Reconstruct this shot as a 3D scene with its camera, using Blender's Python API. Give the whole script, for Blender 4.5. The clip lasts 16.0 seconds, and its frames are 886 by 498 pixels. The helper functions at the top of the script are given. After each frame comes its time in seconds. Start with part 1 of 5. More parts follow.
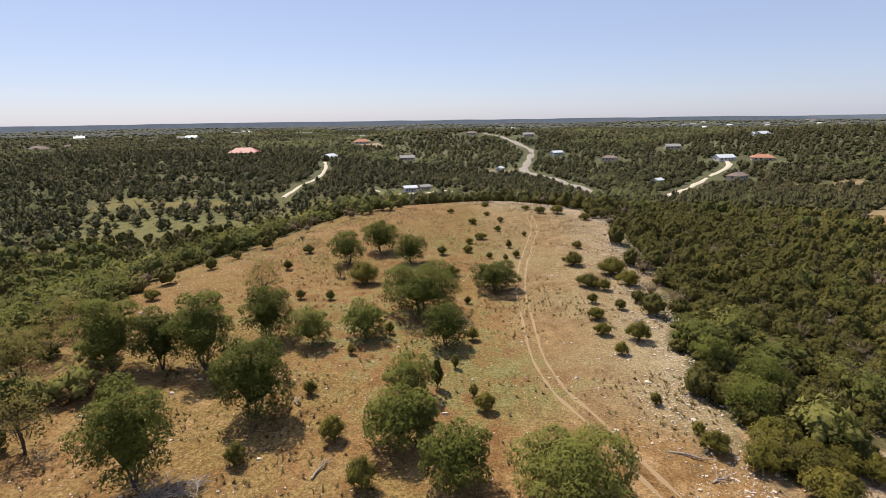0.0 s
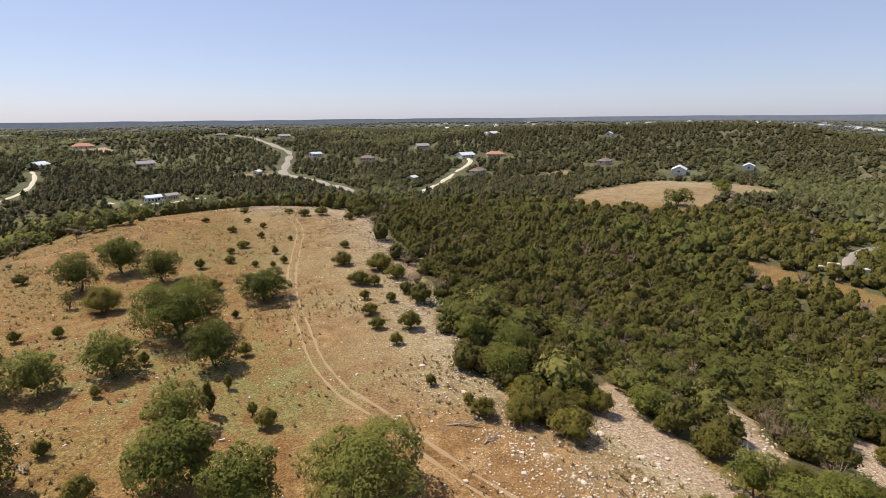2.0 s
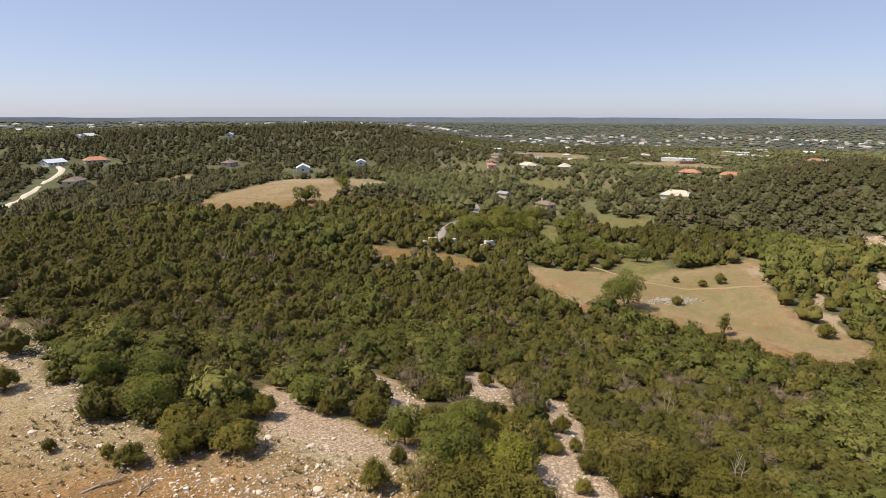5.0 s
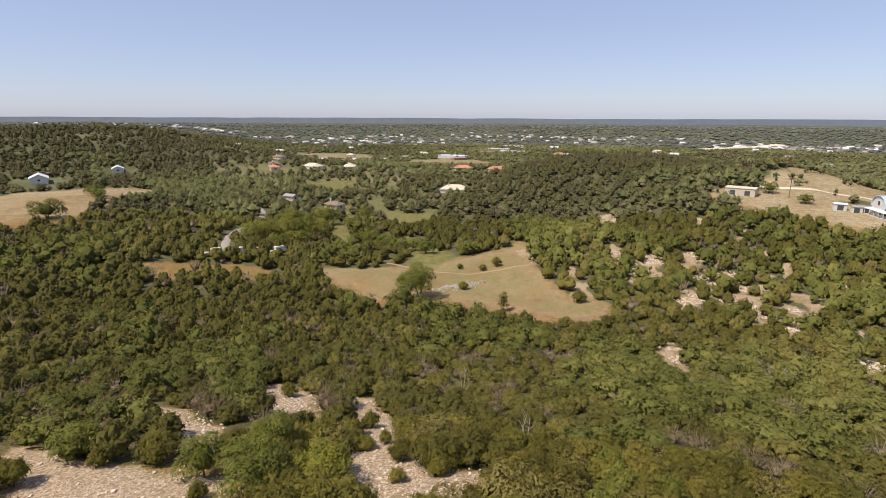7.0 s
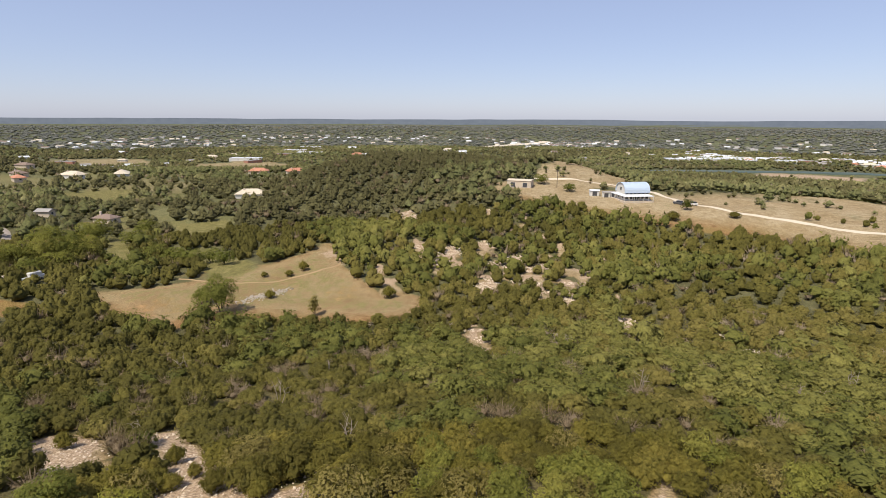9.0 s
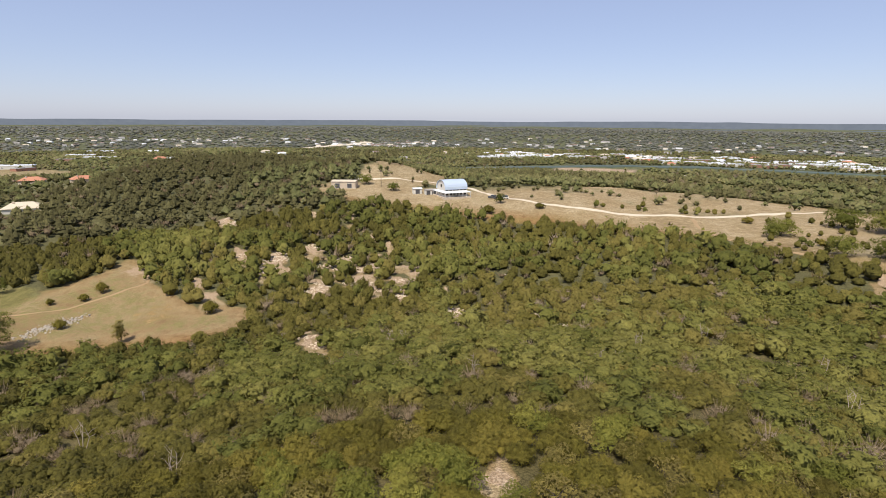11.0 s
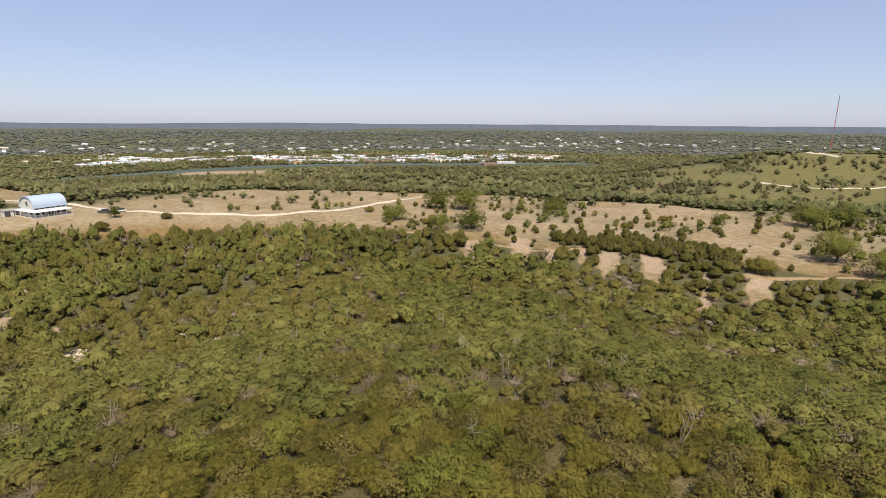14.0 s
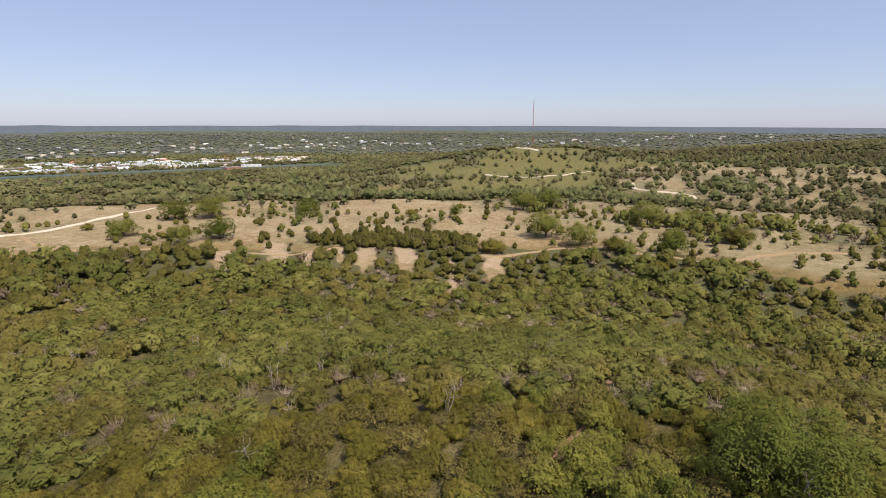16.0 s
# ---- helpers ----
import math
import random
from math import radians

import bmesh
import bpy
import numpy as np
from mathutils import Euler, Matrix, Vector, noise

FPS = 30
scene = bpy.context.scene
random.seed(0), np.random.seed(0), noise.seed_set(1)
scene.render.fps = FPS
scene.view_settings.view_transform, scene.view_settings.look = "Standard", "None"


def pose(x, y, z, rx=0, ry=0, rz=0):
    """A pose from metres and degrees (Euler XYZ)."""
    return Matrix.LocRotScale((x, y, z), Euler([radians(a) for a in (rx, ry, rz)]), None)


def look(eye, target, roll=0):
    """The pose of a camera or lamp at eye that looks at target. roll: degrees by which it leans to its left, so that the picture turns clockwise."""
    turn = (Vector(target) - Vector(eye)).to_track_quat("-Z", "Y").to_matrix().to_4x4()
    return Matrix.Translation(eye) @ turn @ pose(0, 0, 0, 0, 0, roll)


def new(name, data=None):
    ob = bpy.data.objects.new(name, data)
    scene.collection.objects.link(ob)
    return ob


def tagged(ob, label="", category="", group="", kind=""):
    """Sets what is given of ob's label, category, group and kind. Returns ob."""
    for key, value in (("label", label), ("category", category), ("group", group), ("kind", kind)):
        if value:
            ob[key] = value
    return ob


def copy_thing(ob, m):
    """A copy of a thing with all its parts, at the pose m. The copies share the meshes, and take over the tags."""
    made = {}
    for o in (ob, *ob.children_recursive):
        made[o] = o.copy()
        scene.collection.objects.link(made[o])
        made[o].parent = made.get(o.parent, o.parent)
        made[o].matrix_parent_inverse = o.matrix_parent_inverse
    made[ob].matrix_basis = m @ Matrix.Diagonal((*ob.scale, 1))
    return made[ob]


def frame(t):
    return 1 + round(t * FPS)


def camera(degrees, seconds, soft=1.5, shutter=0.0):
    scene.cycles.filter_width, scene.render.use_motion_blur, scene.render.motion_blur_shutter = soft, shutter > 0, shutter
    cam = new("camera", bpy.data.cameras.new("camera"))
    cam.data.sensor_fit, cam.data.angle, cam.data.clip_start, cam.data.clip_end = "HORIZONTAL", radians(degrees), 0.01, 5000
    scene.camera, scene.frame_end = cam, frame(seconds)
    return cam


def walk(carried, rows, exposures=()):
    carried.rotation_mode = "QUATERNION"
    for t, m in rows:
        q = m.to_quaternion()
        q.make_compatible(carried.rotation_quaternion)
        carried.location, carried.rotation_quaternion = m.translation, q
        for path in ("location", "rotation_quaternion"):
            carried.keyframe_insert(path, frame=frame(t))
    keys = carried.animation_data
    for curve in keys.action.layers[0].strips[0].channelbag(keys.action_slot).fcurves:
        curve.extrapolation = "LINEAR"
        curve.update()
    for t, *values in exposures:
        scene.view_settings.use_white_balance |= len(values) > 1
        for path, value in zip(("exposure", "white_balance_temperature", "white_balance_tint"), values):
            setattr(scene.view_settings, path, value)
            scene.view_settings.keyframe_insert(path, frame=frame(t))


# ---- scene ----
# camera: a drone that hovers 25 m over a hilltop and turns to its right
cam = camera(78.88, 16.0, 0.75)
walk(cam, [
    (0.0, pose(0, 0, 25, 76.32, 0.85, -0.00)),
    (0.5, pose(0, 0, 25, 76.28, 0.76, -5.44)),
    (1.0, pose(0, 0, 25, 76.22, 0.73, -12.30)),
    (1.5, pose(0, 0, 25, 76.19, 0.71, -18.94)),
    (2.0, pose(0, 0, 25, 76.13, 0.57, -24.90)),
    (2.5, pose(0, 0, 25, 76.07, 0.47, -31.06)),
    (3.0, pose(0, 0, 25, 75.99, 0.23, -37.99)),
    (3.5, pose(0, 0, 25, 75.97, 0.10, -44.88)),
    (4.0, pose(0, 0, 25, 75.96, -0.02, -51.27)),
    (6.5, pose(0, 0, 25, 76.10, -0.07, -79.41)),
    (7.0, pose(0, 0, 25, 76.10, -0.19, -85.22)),
    (7.5, pose(0, 0, 25, 76.13, -0.24, -90.94)),
    (8.0, pose(0, 0, 25, 76.17, -0.33, -95.90)),
    (8.5, pose(0, 0, 25, 76.23, -0.35, -101.18)),
    (9.0, pose(0, 0, 25, 76.22, -0.28, -106.13)),
    (11.5, pose(0, 0, 25, 76.47, -0.48, -129.60)),
    (12.0, pose(0, 0, 25, 76.55, -0.50, -135.03)),
    (12.5, pose(0, 0, 25, 76.67, -0.51, -141.14)),
    (13.0, pose(0, 0, 25, 76.76, -0.50, -147.86)),
    (13.5, pose(0, 0, 25, 76.76, -0.49, -155.21)),
    (14.0, pose(0, 0, 25, 76.77, -0.38, -162.37)),
    (14.5, pose(0, 0, 25, 76.82, -0.22, -169.09)),
    (15.0, pose(0, 0, 25, 76.87, -0.15, -175.50)),
    (15.5, pose(0, 0, 25, 76.93, -0.07, -181.62)),
    (16.0, pose(0, 0, 25, 76.95, -0.08, -188.45)),
])

# ---- light: a high spring sun ahead and to the left at the start, clear hazy sky ----
SUN_AZ, SUN_EL = -34.0, 58.0
world = bpy.data.worlds.new("sky")
scene.world = world
world.use_nodes = True
wn = world.node_tree
sky = wn.nodes.new("ShaderNodeTexSky")
sky.sky_type = "NISHITA"
sky.sun_disc = False
sky.sun_elevation, sky.sun_rotation = radians(SUN_EL), radians(SUN_AZ)
sky.altitude, sky.air_density, sky.dust_density, sky.ozone_density = 3000, 1.2, 6.0, 1.0
haze = wn.nodes.new("ShaderNodeMix")
haze.data_type, haze.blend_type = "RGBA", "MULTIPLY"
haze.inputs[0].default_value = 1.0
haze.inputs[7].default_value = (1.0, 0.96, 1.05, 1)
wn.links.new(sky.outputs[0], haze.inputs[6])
veil = wn.nodes.new("ShaderNodeMix")
veil.data_type = "RGBA"
veil.inputs[0].default_value = 0.5
veil.inputs[7].default_value = (3.8, 4.3, 5.95, 1)
wn.links.new(haze.outputs[2], veil.inputs[6])
wn.links.new(veil.outputs[2], wn.nodes["Background"].inputs[0])
wn.nodes["Background"].inputs[1].default_value = 0.092
sun_data = bpy.data.lights.new("sun", "SUN")
sun_data.energy, sun_data.angle, sun_data.color = 4.0, radians(0.5), (1.0, 0.93, 0.80)
sun = new("sun", sun_data)
a, e = radians(SUN_AZ), radians(SUN_EL)
sun.matrix_world = look((0, 0, 400), Vector((0, 0, 400)) - Vector((math.sin(a) * math.cos(e), math.cos(a) * math.cos(e), math.sin(e))))
scene.view_settings.exposure = 0.5

# ---- the lie of the land (metres; y ahead at the start, x to its right) ----
def smooth(a, b, v):
    t = np.clip((np.asarray(v, float) - a) / (b - a), 0.0, 1.0)
    return t * t * (3 - 2 * t)


def lattice(ix, iy, seed):
    h = np.sin(ix * 127.1 + iy * 311.7 + seed * 74.7) * 43758.5453
    return h - np.floor(h)


def vnoise(x, y, size, seed=0):
    """Smooth value noise in 0..1, with lumps of that size."""
    u, v = np.asarray(x, float) / size + 1000, np.asarray(y, float) / size + 1000
    i, j = np.floor(u), np.floor(v)
    f, g = u - i, v - j
    f, g = f * f * (3 - 2 * f), g * g * (3 - 2 * g)
    a, b = lattice(i, j, seed), lattice(i + 1, j, seed)
    c, d = lattice(i, j + 1, seed), lattice(i + 1, j + 1, seed)
    return (a * (1 - f) + b * f) * (1 - g) + (c * (1 - f) + d * f) * g


def fnoise(x, y, size, seed=0):
    return 0.55 * vnoise(x, y, size, seed) + 0.3 * vnoise(x, y, size / 2.3, seed + 5) + 0.15 * vnoise(x, y, size / 5.1, seed + 9)


def chain(x, y, pts):
    """Distance to a line of points (x, y, half width), less the half width there."""
    best = np.full(np.shape(x), 1e9)
    for (ax, ay, aw), (bx, by, bw) in zip(pts, pts[1:]):
        dx, dy = bx - ax, by - ay
        t = np.clip(((x - ax) * dx + (y - ay) * dy) / (dx * dx + dy * dy), 0, 1)
        best = np.minimum(best, np.hypot(x - ax - t * dx, y - ay - t * dy) - (aw + (bw - aw) * t))
    return best


def bump(x, y, cx, cy, radius):
    return np.exp(-((x - cx) ** 2 + (y - cy) ** 2) / (2 * radius * radius))


HILLTOP = [(-14, -6, 38), (-12, 60, 40), (8, 128, 31)]
RIDGE = [(437, -109, 60), (275, -150, 52), (170, -232, 52), (30, -232, 64), (-80, -222, 62), (-165, -160, 55)]
SPUR = [(430, -95, 26), (345, -45, 16), (270, 2, 12), (215, 32, 6)]
# outlines of clearings
MEADOW = [(167, 55), (171, 43), (172, 29), (178, 17), (183, 9), (192, -3), (204, -14), (188, -16), (172, -16), (159, -20), (142, -23), (144, -28),
          (136, -33), (127, -32), (122, -25), (128, -14), (135, -5), (141, 8), (144, 23), (136, 32), (146, 39), (157, 48), (160, 52)]
EAST_BAND = [(155, 111), (161, 102), (164, 85), (164, 75), (157, 63), (153, 62), (156, 74), (158, 84), (153, 96), (152, 109)]
PASTURE = [(166, 206), (197, 234), (230, 250), (295, 282), (328, 263), (337, 223), (301, 191), (230, 178), (204, 163), (187, 179), (175, 187)]
LAWNS = [[(255, 74), (253, 66), (203, 53), (198, 59), (219, 66)], [(277, 52), (278, 29), (260, 26), (254, 38), (261, 50)],
         [(222, 46), (218, 29), (207, 24), (187, 12), (178, 17), (176, 24), (191, 28), (210, 37)], [(405, 144), (421, 104), (389, 93), (369, 114)]]
SUBURB = [[(662, 344), (800, 400), (900, 330), (800, 290), (623, 277), (595, 300)], [(456, 250), (495, 235), (494, 174), (404, 142), (387, 168), (416, 206)],
          [(582, 202), (680, 200), (497, 137), (408, 129), (427, 147)]]
STRIPS = [[(1174, 422), (1249, 353), (1164, 250), (1085, 235), (1093, 383)], [(1058, 156), (1105, 83), (1036, -6), (930, -4), (941, 133)]]
VILLAS = [(457, 35), (600, 20), (560, -40), (430, -40), (354, -30), (322, 15)]
VALLEY = [(252, 79), (343, 86), (404, 60), (371, 29), (287, 26), (259, 29), (208, 21), (183, 15), (175, 24), (201, 52)]
YARD = [(294, -111), (294, -126), (255, -155), (226, -180), (206, -189), (156, -195), (116, -215), (107, -233), (95, -196), (99, -185), (139, -173), (162, -175),
        (177, -156), (196, -146), (211, -139), (233, -130), (245, -123), (262, -117)]
YARD_HILL = [(313, -152), (345, -180), (330, -205), (290, -205), (265, -190), (261, -159), (279, -143), (294, -142)]
WEST_GLADE = [(-174, 257), (-160, 275), (-125, 258), (-90, 259), (-74, 309), (-49, 316), (-40, 300), (-60, 262), (-75, 245), (-78, 229), (-112, 229), (-117, 206), (-137, 199), (-154, 195), (-163, 207), (-153, 224)]
WEST_STRIP = [(-183, 267), (-171, 296), (-115, 297), (-91, 302), (-90, 288), (-112, 273), (-156, 275)]
SOUTH_HILLS = [(-166, -335), (-282, -548), (-345, -556), (-407, -370), (-198, -176), (-152, -163), (-136, -182), (-152, -228)]
GREEN_PLAIN = [(463, -772), (392, -810), (261, -861), (143, -889), (54, -439), (97, -402), (105, -273), (210, -427), (225, -371)]
KNOB_SLOPE = [(-95, -572), (-153, -665), (-220, -800), (-231, -678), (-290, -606), (-173, -350), (-90, -388), (-63, -405)]
GRAVEL_PIT = [(697, -712), (671, -792), (590, -827), (536, -755), (512, -631), (611, -636)]
RIM_WOOD = [(29, 70), (24, 54), (23, 44), (22, 38), (25, 34), (29, 33), (38, 29), (66, 40), (83, 64), (58, 86), (38, 78)]
SOUTH_BANK = [(-84, -152), (-99, -155), (-107, -144), (-116, -135), (-122, -125), (-136, -117), (-164, -145), (-152, -160), (-134, -161), (-99, -160)]
FLATS = [(507, -744), (277, -856), (95, -895), (-8, -728), (-7, -476), (84, -460), (152, -409), (165, -265)]
RIM_SHELF = [(36, 40), (38, 37), (35, 32), (36, 28), (34, 26), (35, 20), (32, 18), (30, 34)]
GAP = [(62.4, 17.1), (62.6, 14.3), (51.1, 9.9), (43.7, 6.9), (38.1, 3.7), (37.5, 0.1), (34.0, -0.5), (33.0, 9.0), (37.9, 11.1), (47.2, 11.3)]
CLEFTS = [[(61, 29), (62, 26), (54, 19), (51, 19), (48, 21)], [(47.4, 33.9), (49.3, 32.9), (45.8, 26.6), (43.4, 25.8), (42.2, 29.0)], [(37.5, 39.9), (36.7, 35.4), (34.0, 33.2), (33.4, 34.8)],
          [(51.8, 36.8), (52.4, 33.7), (46.5, 29.4), (42.8, 29.6)], [(66, 31), (68, 28), (60, 21), (53, 20), (52, 22)]]
RED_CLEFTS = [[(47.3, -13.8), (47.6, -16.2), (43.6, -14.8), (44.1, -13.1)], [(33.7, -29.5), (30.2, -27.7), (25.4, -23.3), (27.4, -22.6), (29.3, -25.4)], [(109, -37), (105, -38), (83, -33), (85, -32), (96, -33)]]


def region(x, y, pts):
    """Distance to the outline of a clearing, negative inside it, 90 at most."""
    x, y = np.asarray(x, float), np.asarray(y, float)
    out = np.full(np.shape(x), 90.0)
    lo, hi = np.min(pts, axis=0) - 90, np.max(pts, axis=0) + 90
    near = (x > lo[0]) & (x < hi[0]) & (y > lo[1]) & (y < hi[1])
    if not np.any(near):
        return out
    x, y = x[near], y[near]
    best = np.full(np.shape(x), 90.0)
    inside = np.zeros(np.shape(x), bool)
    for (ax, ay), (bx, by) in zip(pts, pts[1:] + pts[:1]):
        dx, dy = bx - ax, by - ay
        t = np.clip(((x - ax) * dx + (y - ay) * dy) / (dx * dx + dy * dy), 0, 1)
        best = np.minimum(best, np.hypot(x - ax - t * dx, y - ay - t * dy))
        if ay != by:
            inside ^= ((ay > y) != (by > y)) & (x < ax + (y - ay) * dx / (by - ay))
    out[near] = np.where(inside, -best, best)
    return out


def height(x, y):
    x, y = np.asarray(x, float), np.asarray(y, float)
    r = np.hypot(x, y) + 1e-6
    az = np.degrees(np.arctan2(x, y)) % 360
    town = smooth(52, 74, az) * (1 - smooth(196, 232, az))
    low = -27 - 33 * smooth(430, 1000, r) + 24 * smooth(1900, 3200, r) + 5 * smooth(2600, 4500, r)
    high = -28 + 12 * smooth(480, 900, r) + 10 * smooth(900, 2000, r) - 24 * smooth(1900, 4500, r)
    z = low * town + high * (1 - town)
    z = z + (fnoise(x, y, 420, 3) - 0.5) * 26 * smooth(420, 900, r) * (1 - 0.55 * smooth(1500, 3500, r)) * (1 - 0.75 * town * (1 - smooth(1800, 2600, r)))
    z = z + 11 * bump(x, y, 110, 190, 90)
    z = z + 8 * bump(x, y, 238, 196, 52) + 22 * bump(x, y, -250, 440, 150) + 17 * bump(x, y, 60, 790, 130)
    z = z + 24 * bump(x, y, 470, 560, 190) + 16 * bump(x, y, 690, 420, 150) + 40 * bump(x, y, -250, -815, 130)
    z = z + 15 * bump(x, y, -620, -620, 220) + 10 * bump(x, y, 60, -90, 60) + 13 * bump(x, y, -330, -330, 120)
    z = z + 6 * bump(x, y, 205, -32, 28)
    d = chain(x, y, RIDGE)
    k = 1 - smooth(-25, 75, d)
    z = z * (1 - k) + (-13.0 + 4.5 * bump(x, y, 437, -109, 75) + 9 * bump(x, y, 328, -181, 32)) * k
    k = 1 - smooth(0, 62, chain(x, y, SPUR))
    z = np.maximum(z, z * (1 - k) + (-26.5 + 17 * smooth(215, 430, x)) * k)
    d = chain(x, y, HILLTOP)
    drop = 1 - smooth(-8, 105, d) * 0.82 - smooth(-4, 46, d) * 0.18
    z = z * (1 - drop) + (-0.4 + 1.3 * smooth(80, 160, y)) * drop
    z = z + (fnoise(x, y, 26, 7) - 0.5) * (1.0 + 2.6 * smooth(10, 90, d)) + (vnoise(x, y, 6, 8) - 0.5) * 0.22
    return z


def ground_hit(az, el):
    """The first place where a ray from the drone meets the ground."""
    a, e = radians(az), math.tan(radians(el))
    r = np.concatenate([np.arange(12, 300, 0.5), np.arange(300, 5000, 4)])
    gap = 25 + r * e - height(r * math.sin(a), r * math.cos(a))
    i = int(np.argmax(gap < 0))
    return (r[i] * math.sin(a), r[i] * math.cos(a), r[i]) if gap[i] < 0 else None

# ---- materials ----
def nodes_of(name):
    m = bpy.data.materials.new(name)
    m.use_nodes = True
    return m, m.node_tree.nodes, m.node_tree.links, m.node_tree.nodes["Principled BSDF"]


def ramp(n, l, value, stops):
    r = n.new("ShaderNodeValToRGB")
    while len(r.color_ramp.elements) < len(stops):
        r.color_ramp.elements.new(0.5)
    for e, (p, c) in zip(r.color_ramp.elements, stops):
        e.position, e.color = p, (*c, 1)
    l.new(value, r.inputs[0])
    return r.outputs[0]


def mixed(n, l, f, a, b, how="MIX"):
    m = n.new("ShaderNodeMix")
    m.data_type, m.blend_type = "RGBA", how
    for sock, v in ((m.inputs[0], f), (m.inputs[6], a), (m.inputs[7], b)):
        if hasattr(v, "links"):
            l.new(v, sock)
        else:
            sock.default_value = v if isinstance(v, float) else (*v, 1)
    return m.outputs[2]


def grain(n, l, size, detail=4.0, rough=0.6):
    t = n.new("ShaderNodeTexNoise")
    t.inputs["Scale"].default_value, t.inputs["Detail"].default_value, t.inputs["Roughness"].default_value = 1 / size, detail, rough
    g = n.new("ShaderNodeNewGeometry")
    l.new(g.outputs["Position"], t.inputs["Vector"])
    return t.outputs["Fac"]


def calc(n, l, how, a, b=0.0, clamp=False):
    m = n.new("ShaderNodeMath")
    m.operation, m.use_clamp = how, clamp
    for sock, v in zip(m.inputs, (a, b)):
        if hasattr(v, "links"):
            l.new(v, sock)
        else:
            sock.default_value = v
    return m.outputs[0]


def bumped(n, l, bsdf, value, strength, distance):
    b = n.new("ShaderNodeBump")
    b.inputs["Strength"].default_value, b.inputs["Distance"].default_value = strength, distance
    l.new(value, b.inputs["Height"])
    l.new(b.outputs[0], bsdf.inputs["Normal"])


def plain(name, colour, roughness=0.8, metallic=0.0, size=0.6, spread=0.25):
    """A weathered plain surface: colour with grain at two scales."""
    m, n, l, b = nodes_of(name)
    f = calc(n, l, "MULTIPLY_ADD", grain(n, l, size), 0.6)
    f = calc(n, l, "ADD", f, calc(n, l, "MULTIPLY", grain(n, l, size * 8), 0.4))
    dark, light = tuple(c * (1 - spread) for c in colour), tuple(min(1, c * (1 + spread)) for c in colour)
    l.new(ramp(n, l, f, [(0.3, dark), (0.75, light)]), b.inputs["Base Color"])
    b.inputs["Roughness"].default_value, b.inputs["Metallic"].default_value = roughness, metallic
    bumped(n, l, b, grain(n, l, size * 0.2), 0.3, size * 0.1)
    return m


def foliage(name, dark, light, warm, attr=True, lean_out=0.85, stray=0.16, mottle=0.3):
    """Leaves: each tree takes its own tone, each leaf clump strays a little from it; light shines through in part."""
    m, n, l, b = nodes_of(name)
    dark, light, warm = [(1.04 * c[0], c[1], 1.06 * c[2]) for c in (dark, light, warm)]
    if attr:
        a = n.new("ShaderNodeAttribute")
        a.attribute_name = "tone"
        tone = a.outputs["Fac"]
    else:
        tone = n.new("ShaderNodeObjectInfo").outputs["Random"]
    g = n.new("ShaderNodeNewGeometry")
    island = g.outputs["Random Per Island"]
    base = ramp(n, l, tone, [(0.0, dark), (0.6, light), (1.0, warm)])
    base = mixed(n, l, calc(n, l, "MULTIPLY", island, stray), base, tuple(0.6 * c for c in dark))
    base = mixed(n, l, calc(n, l, "MULTIPLY", calc(n, l, "GREATER_THAN", island, 0.9), 0.15), base, tuple(1.5 * c for c in light))
    fine = calc(n, l, "ADD", calc(n, l, "MULTIPLY", grain(n, l, mottle, 4, 0.7), 0.7), calc(n, l, "MULTIPLY", grain(n, l, mottle * 3.5, 2), 0.3))
    base = mixed(n, l, 1.0, base, ramp(n, l, fine, [(0.36, (0.66, 0.66, 0.66)), (0.5, (1, 1, 1)), (0.64, (1.38, 1.36, 1.3))]), "MULTIPLY")
    l.new(base, b.inputs["Base Color"])
    o = n.new("ShaderNodeAttribute")
    o.attribute_name = "outward"
    turn = n.new("ShaderNodeVectorTransform")
    turn.vector_type, turn.convert_from, turn.convert_to = "NORMAL", "OBJECT", "WORLD"
    l.new(o.outputs["Vector"], turn.inputs[0])
    lean = n.new("ShaderNodeMix")
    lean.data_type = "VECTOR"
    lean.inputs[0].default_value = lean_out
    l.new(g.outputs["Normal"], lean.inputs[4])
    l.new(turn.outputs[0], lean.inputs[5])
    unit = n.new("ShaderNodeVectorMath")
    unit.operation = "NORMALIZE"
    l.new(lean.outputs[1], unit.inputs[0])
    l.new(unit.outputs[0], b.inputs["Normal"])
    b.inputs["Roughness"].default_value = 0.75
    b.inputs["Specular IOR Level"].default_value = 0.1
    t = n.new("ShaderNodeBsdfTranslucent")
    l.new(mixed(n, l, 1.0, base, (1.0, 1.0, 0.45), "MULTIPLY"), t.inputs[0])
    l.new(unit.outputs[0], t.inputs[1])
    s = n.new("ShaderNodeMixShader")
    s.inputs[0].default_value = 0.4
    out = n["Material Output"]
    l.new(b.outputs[0], s.inputs[1])
    l.new(t.outputs[0], s.inputs[2])
    l.new(s.outputs[0], out.inputs[0])
    return m


